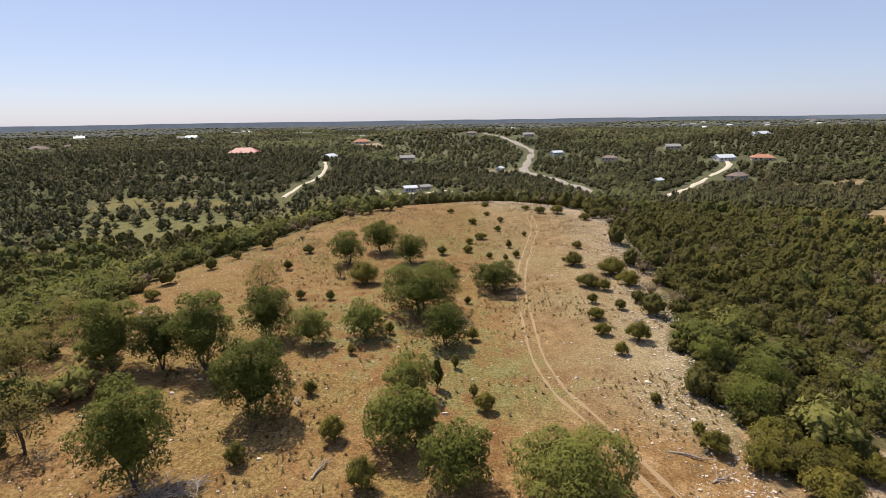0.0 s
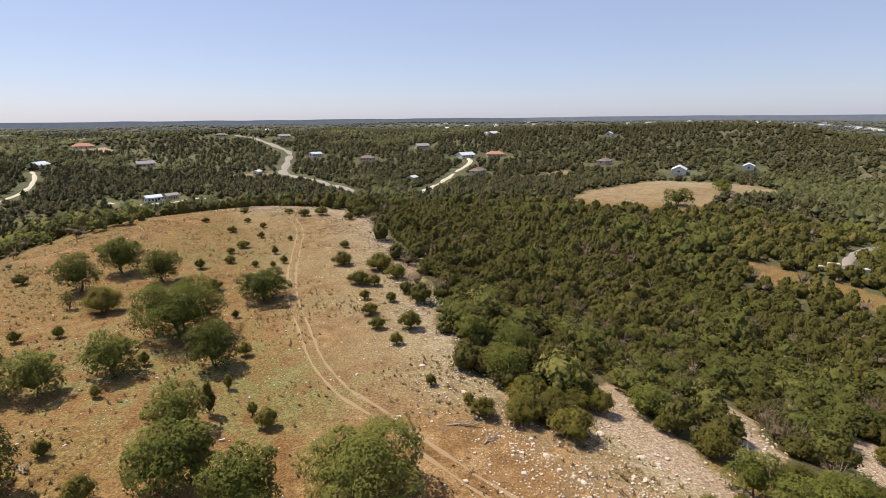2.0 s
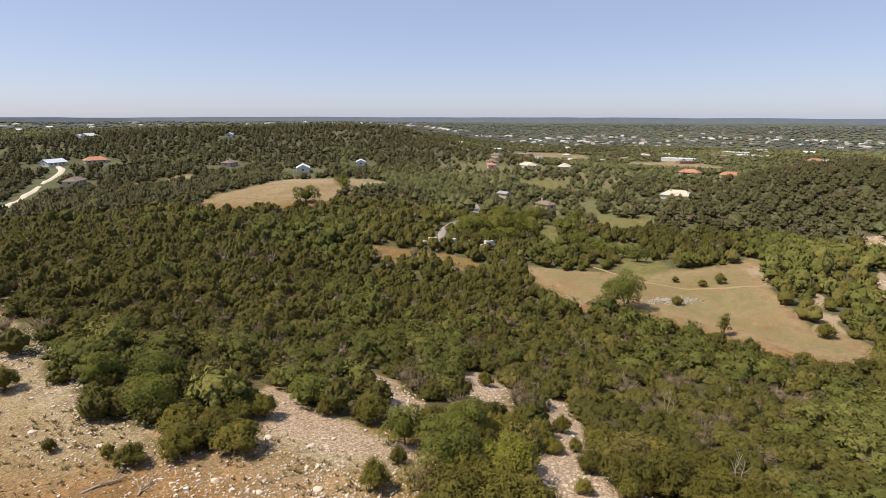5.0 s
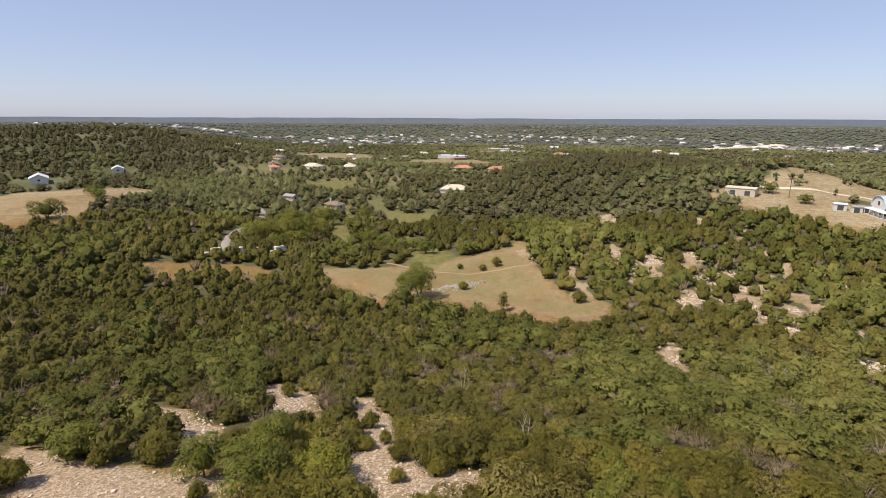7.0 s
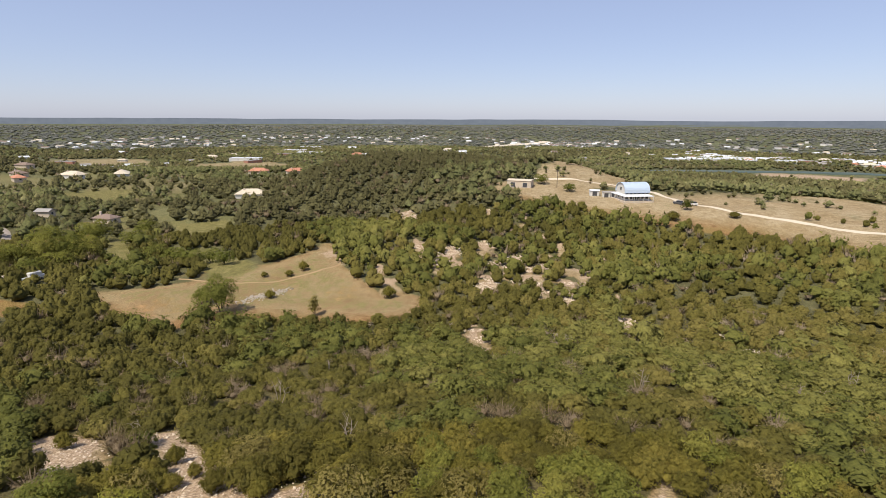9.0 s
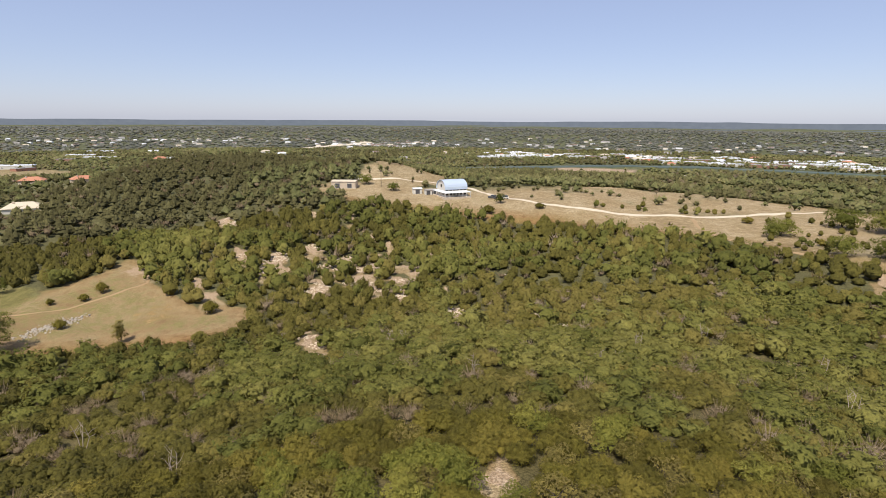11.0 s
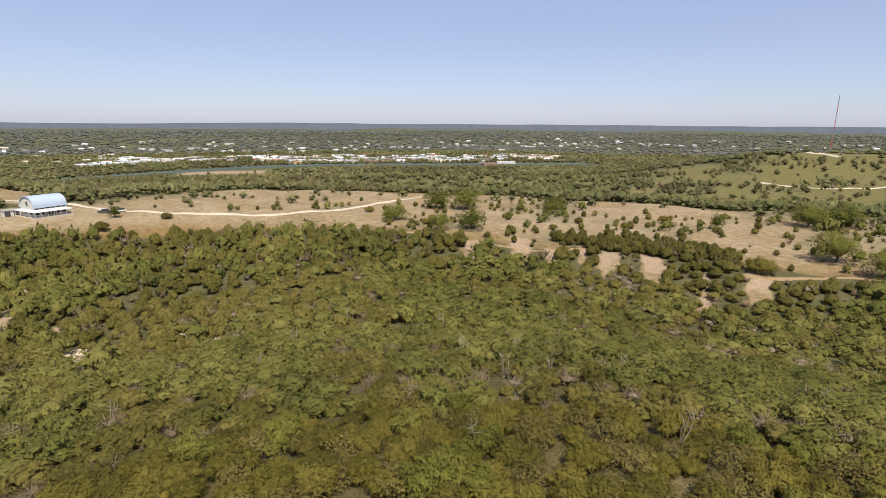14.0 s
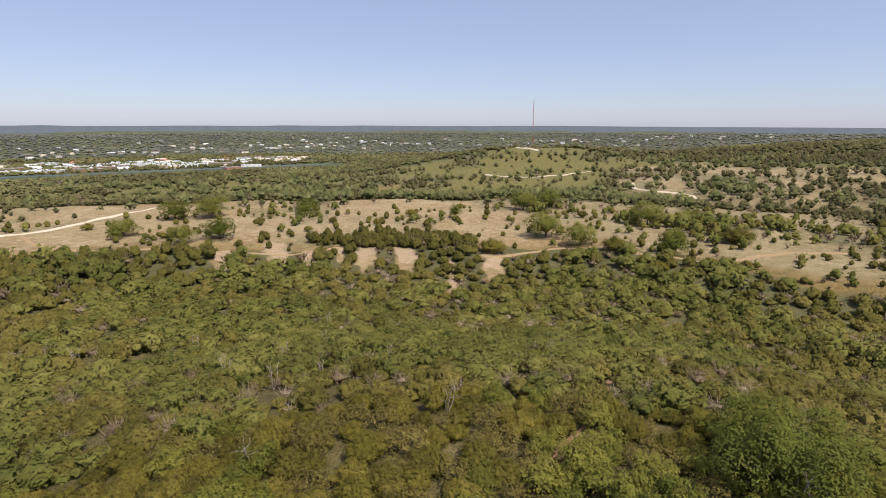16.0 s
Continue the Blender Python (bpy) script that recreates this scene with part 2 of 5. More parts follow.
def ground_material():
    """Litter under the trees, dry grass, green grass, stony soil and bare dirt, by the four masks on the sheet."""
    m, n, l, b = nodes_of("hill_soil")

    def mask(name):
        a = n.new("ShaderNodeAttribute")
        a.attribute_name = name
        return a.outputs["Fac"]
    fine, mid, wide = grain(n, l, 0.35, 8, 0.75), grain(n, l, 2.6, 8, 0.7), grain(n, l, 17, 4)
    # litter colour is darkened for undergrowth and for the shade between crowns
    litter = ramp(n, l, mid, [(0.3, (0.062, 0.052, 0.022)), (0.55, (0.105, 0.088, 0.038)), (0.75, (0.175, 0.130, 0.070))])
    dirt = ramp(n, l, mid, [(0.36, (0.150, 0.080, 0.030)), (0.5, (0.222, 0.126, 0.052)), (0.62, (0.30, 0.19, 0.090))])
    straw = ramp(n, l, fine, [(0.36, (0.105, 0.066, 0.022)), (0.5, (0.188, 0.124, 0.043)), (0.64, (0.29, 0.205, 0.085))])
    dry = mixed(n, l, ramp(n, l, calc(n, l, "ADD", calc(n, l, "MULTIPLY", mid, 0.5), calc(n, l, "MULTIPLY", wide, 0.5)), [(0.44, (0, 0, 0)), (0.54, (1, 1, 1))]), dirt, straw)
    green = ramp(n, l, calc(n, l, "ADD", calc(n, l, "MULTIPLY", fine, 0.5), calc(n, l, "MULTIPLY", mid, 0.5)), [(0.38, (0.090, 0.080, 0.026)), (0.5, (0.150, 0.132, 0.048)), (0.62, (0.22, 0.185, 0.078))])
    stone = ramp(n, l, fine, [(0.34, (0.23, 0.155, 0.095)), (0.5, (0.315, 0.228, 0.150)), (0.6, (0.41, 0.315, 0.225)), (0.72, (0.53, 0.44, 0.34))])
    bleached = ramp(n, l, calc(n, l, "ADD", calc(n, l, "MULTIPLY", mid, 0.6), calc(n, l, "MULTIPLY", wide, 0.4)), [(0.32, (0.17, 0.125, 0.065)), (0.48, (0.27, 0.205, 0.118)), (0.64, (0.38, 0.305, 0.20))])
    dry = mixed(n, l, mask("pale"), dry, bleached)
    shaken = calc(n, l, "ADD", mask("dry"), calc(n, l, "MULTIPLY", calc(n, l, "SUBTRACT", mid, 0.5), 0.9))
    c = mixed(n, l, ramp(n, l, shaken, [(0.3, (0, 0, 0)), (0.7, (1, 1, 1))]), litter, dry)

    def patchy(name):
        v = calc(n, l, "ADD", mask(name), calc(n, l, "MULTIPLY", calc(n, l, "SUBTRACT", mid, 0.5), 1.5))
        return ramp(n, l, v, [(0.38, (0, 0, 0)), (0.62, (1, 1, 1))])
    c = mixed(n, l, patchy("green"), c, green)
    c = mixed(n, l, patchy("stony"), c, stone)
    c = mixed(n, l, patchy("dirt"), c, dirt)
    # tree-crown colours of the far ground, greyed a little to paint in haze
    crowns = ramp(n, l, calc(n, l, "ADD", calc(n, l, "MULTIPLY", grain(n, l, 16, 5), 0.6), calc(n, l, "MULTIPLY", grain(n, l, 90, 3), 0.4)), [(0.32, (0.058, 0.062, 0.032)), (0.5, (0.094, 0.098, 0.050)), (0.66, (0.138, 0.140, 0.074)), (0.8, (0.19, 0.18, 0.105))])
    c = mixed(n, l, mask("canopy"), c, crowns)
    speckle = ramp(n, l, grain(n, l, 0.22, 3, 0.8), [(0.38, (0.60, 0.58, 0.55)), (0.5, (1, 1, 1)), (0.62, (1.4, 1.4, 1.4))])
    c = mixed(n, l, 1.0, c, speckle, "MULTIPLY")
    l.new(c, b.inputs["Base Color"])
    b.inputs["Roughness"].default_value = 0.95
    b.inputs["Specular IOR Level"].default_value = 0.1
    bumped(n, l, b, fine, 0.5, 0.05)
    return m


SOIL = ground_material()
JUNIPER = foliage("juniper_leaves", (0.100, 0.093, 0.022), (0.152, 0.138, 0.032), (0.212, 0.184, 0.050))
OAK = foliage("oak_leaves", (0.112, 0.120, 0.028), (0.170, 0.174, 0.042), (0.232, 0.222, 0.060))
BRUSH = foliage("grey_brush", (0.20, 0.155, 0.092), (0.27, 0.215, 0.135), (0.34, 0.28, 0.19))
# far leaves: distance haze put into the colour, lighter and greyer, most at the horizon
JUNIPER_HAZED = foliage("hazed_juniper_leaves", (0.108, 0.103, 0.042), (0.168, 0.160, 0.066), (0.245, 0.228, 0.100), mottle=1.6)
OAK_HAZED = foliage("hazed_oak_leaves", (0.140, 0.150, 0.056), (0.205, 0.212, 0.084), (0.275, 0.262, 0.112), mottle=1.6)
WOODS_HAZED = foliage("hazed_horizon_leaves", (0.150, 0.160, 0.135), (0.20, 0.211, 0.175), (0.26, 0.262, 0.21), mottle=5)
JUNIPER_ONE = foliage("juniper_sprays", (0.112, 0.100, 0.022), (0.180, 0.162, 0.030), (0.23, 0.195, 0.042), False, 0.72, 0.25)
SCRUB_ONE = foliage("scrub_oak_leaves", (0.135, 0.146, 0.028), (0.200, 0.206, 0.040), (0.262, 0.250, 0.054), False, 0.72, 0.25)
OAK_ONE = foliage("live_oak_leaves", (0.092, 0.104, 0.020), (0.148, 0.163, 0.032), (0.205, 0.212, 0.048), False, 0.70, 0.25)
PALE_ONE = foliage("dusty_oak_leaves", (0.175, 0.148, 0.043), (0.215, 0.185, 0.054), (0.26, 0.22, 0.068), False)
GOLD_ONE = foliage("yellow_green_leaves", (0.20, 0.20, 0.032), (0.23, 0.225, 0.038), (0.26, 0.24, 0.045), False)
STRAW = foliage("dry_grass_blades", (0.13, 0.095, 0.04), (0.21, 0.155, 0.07), (0.15, 0.15, 0.05))
BARK = plain("grey_bark", (0.07, 0.055, 0.043), 0.95, size=0.25)
DEADWOOD = plain("bleached_deadwood", (0.26, 0.21, 0.165), 0.9, size=0.2)
GREY_STONE = plain("weathered_grey_stone", (0.25, 0.22, 0.18), 0.95, size=0.5, spread=0.4)
LIMESTONE = plain("limestone", (0.42, 0.345, 0.262), 0.9, size=0.3, spread=0.35)
CALICHE = plain("crushed_limestone", (0.46, 0.39, 0.30), 0.95, size=1.2, spread=0.15)
RUT = plain("worn_dirt", (0.225, 0.152, 0.080), 0.97, size=0.35, spread=0.35)
ASPHALT = plain("sunlit_asphalt", (0.25, 0.21, 0.175), 0.9, size=2.0, spread=0.12)
WHITE_METAL = plain("white_standing_seam_metal", (0.58, 0.59, 0.60), 0.45, size=2.0, spread=0.06)
BLUE_METAL = plain("galvanised_blue_grey_metal", (0.52, 0.60, 0.70), 0.38, 0.3, size=2.0, spread=0.06)
WHITE_WALL = plain("white_painted_wall", (0.55, 0.53, 0.49), 0.8, size=1.0, spread=0.08)
TAN_WALL = plain("tan_limestone_wall", (0.42, 0.35, 0.27), 0.85, size=0.5, spread=0.2)
BROWN_ROOF = plain("brown_shingles", (0.16, 0.115, 0.09), 0.9, size=0.6, spread=0.25)
GREY_ROOF = plain("weathered_grey_shingles", (0.24, 0.22, 0.205), 0.9, size=0.6, spread=0.2)
RED_ROOF = plain("red_metal_roof", (0.30, 0.065, 0.045), 0.6, size=1.0, spread=0.15)
TILE_ROOF = plain("terracotta_tiles", (0.36, 0.16, 0.095), 0.85, size=0.6, spread=0.2)
BRICK_WALL = plain("red_brick", (0.26, 0.13, 0.09), 0.9, size=0.5, spread=0.2)
DARK_GLASS = plain("dark_window_glass", (0.03, 0.035, 0.04), 0.1, size=1.0, spread=0.1)
DARK_PAINT = plain("dark_painted_metal", (0.05, 0.05, 0.055), 0.5, size=0.5)
RED_PAINT = plain("red_painted_steel", (0.40, 0.07, 0.05), 0.6, size=2.0)
POLE_WOOD = plain("tarred_pole_wood", (0.10, 0.075, 0.055), 0.9, size=0.2)
# backdrop ridges: a dim blue-grey glow stands in for the haze over them
RIDGE_HAZE, rn, rl, rb = nodes_of("far_ridge_haze_glow")
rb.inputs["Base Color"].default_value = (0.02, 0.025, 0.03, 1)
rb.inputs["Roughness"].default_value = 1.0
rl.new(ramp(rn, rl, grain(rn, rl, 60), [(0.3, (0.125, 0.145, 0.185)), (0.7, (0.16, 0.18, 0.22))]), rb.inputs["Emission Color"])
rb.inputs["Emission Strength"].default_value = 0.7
WATER, wn2, wl2, wb2 = nodes_of("green_river_water")
wb2.inputs["Base Color"].default_value = (0.05, 0.07, 0.045, 1)
wb2.inputs["Roughness"].default_value = 0.45
bumped(wn2, wl2, wb2, grain(wn2, wl2, 1.5), 0.3, 0.05)


# ---- helpers for meshes ----
def mesh_from(name, verts, faces, materials, smooth_faces=False, attrs=(), index=None):
    """A mesh from arrays: verts (n, 3), faces (m, k) all with k corners."""
    verts, faces = np.asarray(verts, np.float32), np.asarray(faces, np.int32)
    me = bpy.data.meshes.new(name)
    k = faces.shape[1]
    me.vertices.add(len(verts))
    me.vertices.foreach_set("co", verts.ravel())
    me.loops.add(faces.size)
    me.loops.foreach_set("vertex_index", faces.ravel())
    me.polygons.add(len(faces))
    me.polygons.foreach_set("loop_start", np.arange(0, faces.size, k, dtype=np.int32))
    me.polygons.foreach_set("use_smooth", np.full(len(faces), smooth_faces))
    for m in materials:
        me.materials.append(m)
    if index is not None:
        me.polygons.foreach_set("material_index", np.asarray(index, np.int32))
    for key, values in attrs:
        values = np.asarray(values, np.float32)
        if values.ndim == 2:
            me.attributes.new(key, "FLOAT_VECTOR", "POINT").data.foreach_set("vector", values.ravel())
        else:
            me.attributes.new(key, "FLOAT", "POINT").data.foreach_set("value", values)
    me.update(calc_edges=True)
    return me


def part(name, bm, material, parent, label=""):
    """Links a bmesh as one mesh object under a thing or a part."""
    me = bpy.data.meshes.new(name)
    bm.to_mesh(me)
    bm.free()
    me.materials.append(material)
    ob = new(name, me)
    ob.parent = parent
    return tagged(ob, label)


def thing(name, label, category, group="", kind=""):
    return tagged(new(name), label, category, group, kind)


# ---- where things grow ----
WEST_VALLEY = [(-260, 250, 60), (-110, 300, 75), (10, 330, 60)]
EAST_VALLEY = [(330, 20, 60), (420, 40, 110), (560, 130, 150)]
FIELDS = [[(222, 352, 9), (265, 346, 13)], [(30, 492, 12), (60, 488, 9)], [(610, 40, 16), (700, 95, 20)], [(700, 250, 18), (800, 330, 26)], [(880, 60, 22), (930, 160, 30)], [(830, 470, 26), (930, 560, 30)], [(540, 100, 14), (590, 180, 18)], [(330, -560, 18), (420, -520, 22)]]
CUT_BANK = [(-124, 760, 12), (-100, 752, 14), (-86, 715, 9)]
PLAIN = [(420, -560, 120), (220, -620, 170), (40, -560, 220), (-180, -540, 190), (-330, -400, 120), (-300, -250, 60)]
SHELF = [(18, 24, 9), (29, 24.5, 7), (36, 21, 4)]
GROVE = [(15, -179, 4), (5, -178, 6), (-8, -177, 7), (-24, -176, 7), (-33, -174, 4)]
KNOB = [(-215, -690, 70), (-250, -760, 60)]


# bare stony openings in the thicket: x, y, half width
SLOPE_BARE = [(187, -58, 3.4), (188, -45, 1.8), (173, -49, 2.7), (165, -49, 1.8), (194, -73, 2.0), (168, -68, 1.9), (139, -54, 3.2), (172, -78, 2.8), (141, -64, 1.4), (193, -99, 1.6), (155, -74, 2.4),
              (157, -81, 2.3), (136, -68, 1.3), (129, -66, 1.9), (135, -78, 1.4), (120, -70, 1.6), (221, -102, 1.5), (238, -92, 1.9), (253, -58, 3.0), (117, -105, 1.0), (101, -36, 1.3), (92, -35, 1.4)]
SLOPE_MORE = [(96, -70, 1.5), (89, -70, 2.4), (80, -80, 1.3), (263, -57, 3.0), (68, -76, 2.2), (71, -77, 1.6), (97, -71, 1.8), (80, -81, 1.2), (118, -69, 1.6), (181, -55, 3.0), (147, -58, 1.8), (162, -70, 1.5), (126, -73, 1.3)]
SOUTH_BARE = [(1, -164, 2.3), (8, -171, 1.8), (-2, -168, 1.8), (-13, -166, 3.5), (-24, -142, 2.2), (-25, -154, 1.5), (27, -169, 2.2), (44, -168, 2.6), (28, -173, 3.6), (-39, -157, 3.5), (17, -166, 2.4)]


def bare_ground(x, y):
    """How far a place lies outside the bare openings, with ragged edges."""
    x, y = np.asarray(x, float), np.asarray(y, float)
    best = np.full(np.shape(x), 99.0)
    for px, py, w in SLOPE_BARE + SLOPE_MORE + SOUTH_BARE:
        near = np.abs(x - px) + np.abs(y - py) < 22
        if np.any(near):
            r = math.hypot(px, py)
            best[near] = np.minimum(best[near], chain(x[near], y[near], [(px * (1 - 1.4 * w / r), py * (1 - 1.4 * w / r), 0.8 * w), (px * (1 + w / r), py * (1 + w / r), 0.8 * w)]))
    for pts in CLEFTS + RED_CLEFTS + [GAP, RIM_SHELF]:
        near = (np.abs(x - pts[0][0]) + np.abs(y - pts[0][1])) < 70
        if np.any(near):
            best[near] = np.minimum(best[near], region(x[near], y[near], pts))
    near = bump(x, y, 160, -66, 36) > 0.3
    best[near] = np.minimum(best[near], (0.90 - 0.25 * bump(x[near], y[near], 160, -66, 36) - fnoise(x[near], y[near], 9, 91)) * 26)
    near = best < 8
    best[near] += (fnoise(x[near], y[near], 2.6, 22) - 0.5) * (2.4 + 3.2 * smooth(60, 120, np.hypot(x[near], y[near])))
    return best


def patches(x, y):
    """1 on the bare ground of the openings."""
    return 1 - smooth(-0.6, 0.6, bare_ground(x, y))


def glades(x, y):
    """1 in the openings and a little way downhill of them, where only low growth stands."""
    best = bare_ground(x, y)
    for s in (0.03, 0.06):
        best = np.minimum(best, bare_ground(x * (1 + s), y * (1 + s)))
    return 1 - smooth(-0.4, 0.8, best - 0.2 + 0.4 * smooth(60, 110, np.hypot(x, y)))


def dark_zone(x, y):
    """Slopes held by dark junipers, and northern woods darkened as if backlit."""
    # the first term paints the backlit look of the north into the tree tones
    d = 0.5 * smooth(120, 260, y) + 0.8 * (1 - smooth(5, 40, chain(x, y, SPUR))) + bump(x, y, 400, -85, 80) + 0.9 * bump(x, y, 470, 560, 170) + 0.7 * bump(x, y, -230, 420, 130)
    d = d + 0.9 * bump(x, y, 50, 120, 34) + 0.7 * bump(x, y, 60, 180, 50) + 0.7 * bump(x, y, 120, 60, 36)
    return np.minimum(1, d + 0.8 * bump(x, y, -620, -640, 240) + 2 * bump(x, y, -14, -176, 16))


def openness(x, y):
    """0 in closed woods, 1 where hardly anything grows."""
    top = 1 - smooth(-3, 3, chain(x, y, HILLTOP) + (fnoise(x, y, 9, 12) - 0.5) * 9 + 9 * smooth(-10, -24, y) + 14 * smooth(2, -16, y) + 3.5 * smooth(8, 16, x) * smooth(56, 44, y) * smooth(26, 34, y))
    west = 0.55 * smooth(-30, -40, x) * smooth(62, 44, y)
    top = top * (1 - west)
    top = np.maximum(top, 1 - smooth(-1.5, 1.5, chain(x, y, SHELF) + (fnoise(x, y, 6, 25) - 0.5) * 4))
    top = top * smooth(-1.5, 1.5, region(x, y, RIM_WOOD) + 1.8 + (fnoise(x, y, 5, 26) - 0.5) * 4)
    o = top
    d = chain(x, y, HILLTOP)
    o = np.maximum(o, 0.85 * (1 - smooth(5, 20, d)) * smooth(62, 90, y) * smooth(40, 28, x))
    wooded = 1 - smooth(12, 30, chain(x, y, SPUR) + (fnoise(x, y, 30, 38) - 0.5) * 16)
    ridge = chain(x, y, RIDGE)
    o = np.maximum(o, (0.40 + 0.20 * smooth(-90, -50, x) + 0.27 * smooth(0.32, 0.47, fnoise(x, y, 20, 33))) * (1 - smooth(-9, -1, ridge + (fnoise(x, y, 22, 16) - 0.5) * 13)) * smooth(300, 250, x - 0.2 * y))
    o = np.maximum(o, (0.06 + 0.34 * smooth(0.45, 0.62, fnoise(x, y, 32, 35))) * (1 - smooth(-20, 30, chain(x, y, WEST_VALLEY) + (fnoise(x, y, 60, 17) - 0.5) * 70)))
    o = np.maximum(o, (0.18 + 0.52 * smooth(0.45, 0.58, fnoise(x, y, 40, 36))) * (1 - wooded) * (1 - smooth(-30, 40, chain(x, y, EAST_VALLEY) + (fnoise(x, y, 70, 18) - 0.5) * 130)))
    o = np.maximum(o, (0.42 + 0.50 * smooth(0.40, 0.56, fnoise(x, y, 45, 37))) * (1 - smooth(-40, 60, chain(x, y, PLAIN) + (fnoise(x, y, 90, 19) - 0.5) * 160)))
    o = np.maximum(o, 0.82 * (1 - smooth(-20, 40, chain(x, y, KNOB) + (fnoise(x, y, 50, 20) - 0.5) * 60)))
    o = np.maximum(o, 0.52 * (1 - wooded) * (1 - smooth(-4, 6, region(x, y, VALLEY) + (fnoise(x, y, 22, 39) - 0.5) * 16)))
    for pts, most in [(VILLAS, 0.56), (FLATS, 0.6), (WEST_GLADE, 0.68), (WEST_STRIP, 0.9), (SOUTH_HILLS, 0.62), (GREEN_PLAIN, 0.72), (KNOB_SLOPE, 0.86), (GRAVEL_PIT, 0.95)] + [(q, 0.6) for q in SUBURB]:
        o = np.maximum(o, most * (1 - smooth(-8, 8, region(x, y, pts) + (fnoise(x, y, 30, 27) - 0.5) * 20)))
    o = o * (1 - 0.9 * wooded)
    for pts, rag, most in [(MEADOW, 5, 1.0), (PASTURE, 14, 1.0), (YARD, 9, 1.0), (YARD_HILL, 14, 0.8), (SOUTH_BANK, 14, 0.62), (EAST_BAND, 3, 0.98)] + [(q, 5, 0.97) for q in LAWNS] + [(q, 14, 0.97) for q in STRIPS]:
        d = np.minimum(region(x, y, pts), region(x * 1.05, y * 1.05, pts))
        o = np.maximum(o, most * (1 - smooth(-1.5, 1.5, d + (fnoise(x, y, 3 * rag, 14) - 0.5) * rag)))
    for f in FIELDS + [CUT_BANK]:
        o = np.maximum(o, 0.97 * (1 - smooth(-4, 4, chain(x, y, f) + (fnoise(x, y, 18, 24) - 0.5) * 10)))
    r = np.hypot(x, y)
    far = smooth(330, 700, r) * np.maximum(smooth(0.60, 0.70, fnoise(x, y, 190, 31)), smooth(0.66, 0.74, fnoise(x, y, 60, 32))) * 0.5
    o = np.maximum(np.maximum(o, far), 0.98 * glades(x, y))
    return np.where(chain(x, y, GROVE) < (fnoise(x, y, 8, 23) - 0.5) * 4, 0.0, o)


# ---- the ground: one sheet to the horizon ----
def build_ground():
    az = np.radians(np.concatenate([np.arange(-48, 238, 0.42), np.arange(238, 311.9, 2.0)]))
    r = np.concatenate([[0.0], np.geomspace(6, 330, 205), np.geomspace(338, 4900, 60)])
    A, R = np.meshgrid(az, r)
    x, y = R * np.sin(A), R * np.cos(A)
    z = height(x, y)
    n, m = len(r), len(az)
    i, j = np.meshgrid(np.arange(n - 1), np.arange(m), indexing="ij")
    j2 = (j + 1) % m
    faces = np.stack([i * m + j, i * m + j2, (i + 1) * m + j2, (i + 1) * m + j], -1).reshape(-1, 4)[:, ::-1]
    o = openness(x, y)
    d = chain(x, y, HILLTOP)
    ridge = chain(x, y, RIDGE)
    dist = R
    green = 0.55 * (1 - smooth(-30, 40, chain(x, y, EAST_VALLEY))) + 0.6 * (1 - smooth(-30, 30, chain(x, y, WEST_VALLEY)))
    green = green + 0.55 * (1 - smooth(-60, 60, chain(x, y, PLAIN))) + 0.5 * (1 - smooth(-20, 50, chain(x, y, KNOB))) + 0.42 * smooth(450, 800, dist)
    green = green + 0.34 * bump(x, y, 3, 56, 13) + 0.45 * bump(x, y, 2, 104, 18) + 0.3 * bump(x, y, 7, 42, 8) + 0.36 * bump(x, y, -22, 66, 15) + 0.4 * bump(x, y, 205, -165, 9) + 0.47 * (1 - smooth(-8, 6, region(x, y, MEADOW))) + sum(0.75 * (1 - smooth(-3, 4, region(x, y, q))) for q in LAWNS) + 0.5 * (1 - smooth(-5, 10, region(x, y, VALLEY))) + 0.5 * (1 - smooth(-10, 10, region(x, y, WEST_GLADE))) + 0.35 * (1 - smooth(-20, 20, region(x, y, GREEN_PLAIN))) + 0.3 * (1 - smooth(-20, 20, region(x, y, FLATS))) + 0.3 * (1 - smooth(-20, 20, region(x, y, KNOB_SLOPE))) - 0.5 * (1 - smooth(-20, 20, region(x, y, SOUTH_HILLS)))
    stony = np.exp(-((d + 1.5) / 5) ** 2) * smooth(12, 26, y) * smooth(-10, 12, x) * 0.32 + 0.12 * (1 - smooth(-3, 3, chain(x, y, SHELF))) + patches(x, y) * np.where(R < 70, 0.88, 1.1)
    stony = stony + 0.40 * (1 - smooth(-10, 10, ridge)) * (0.35 + 0.65 * bump(x, y, -10, -225, 90)) + 0.22 * np.exp(-((d + 2) / 5) ** 2) * smooth(80, 110, y)
    dirt = 0.5 * bump(x, y, 14, 34, 9) + 0.5 * bump(x, y, 14, 20, 13) + 0.42 * bump(x, y, -26, 44, 14) + 0.45 * bump(x, y, 13, 60, 6) + 0.5 * bump(x, y, 150, 36, 9) + 0.45 * bump(x, y, 148, -14, 8) + 0.4 * bump(x, y, 172, 8, 5) + 0.2 * (1 - smooth(-4, 8, region(x, y, PASTURE)))
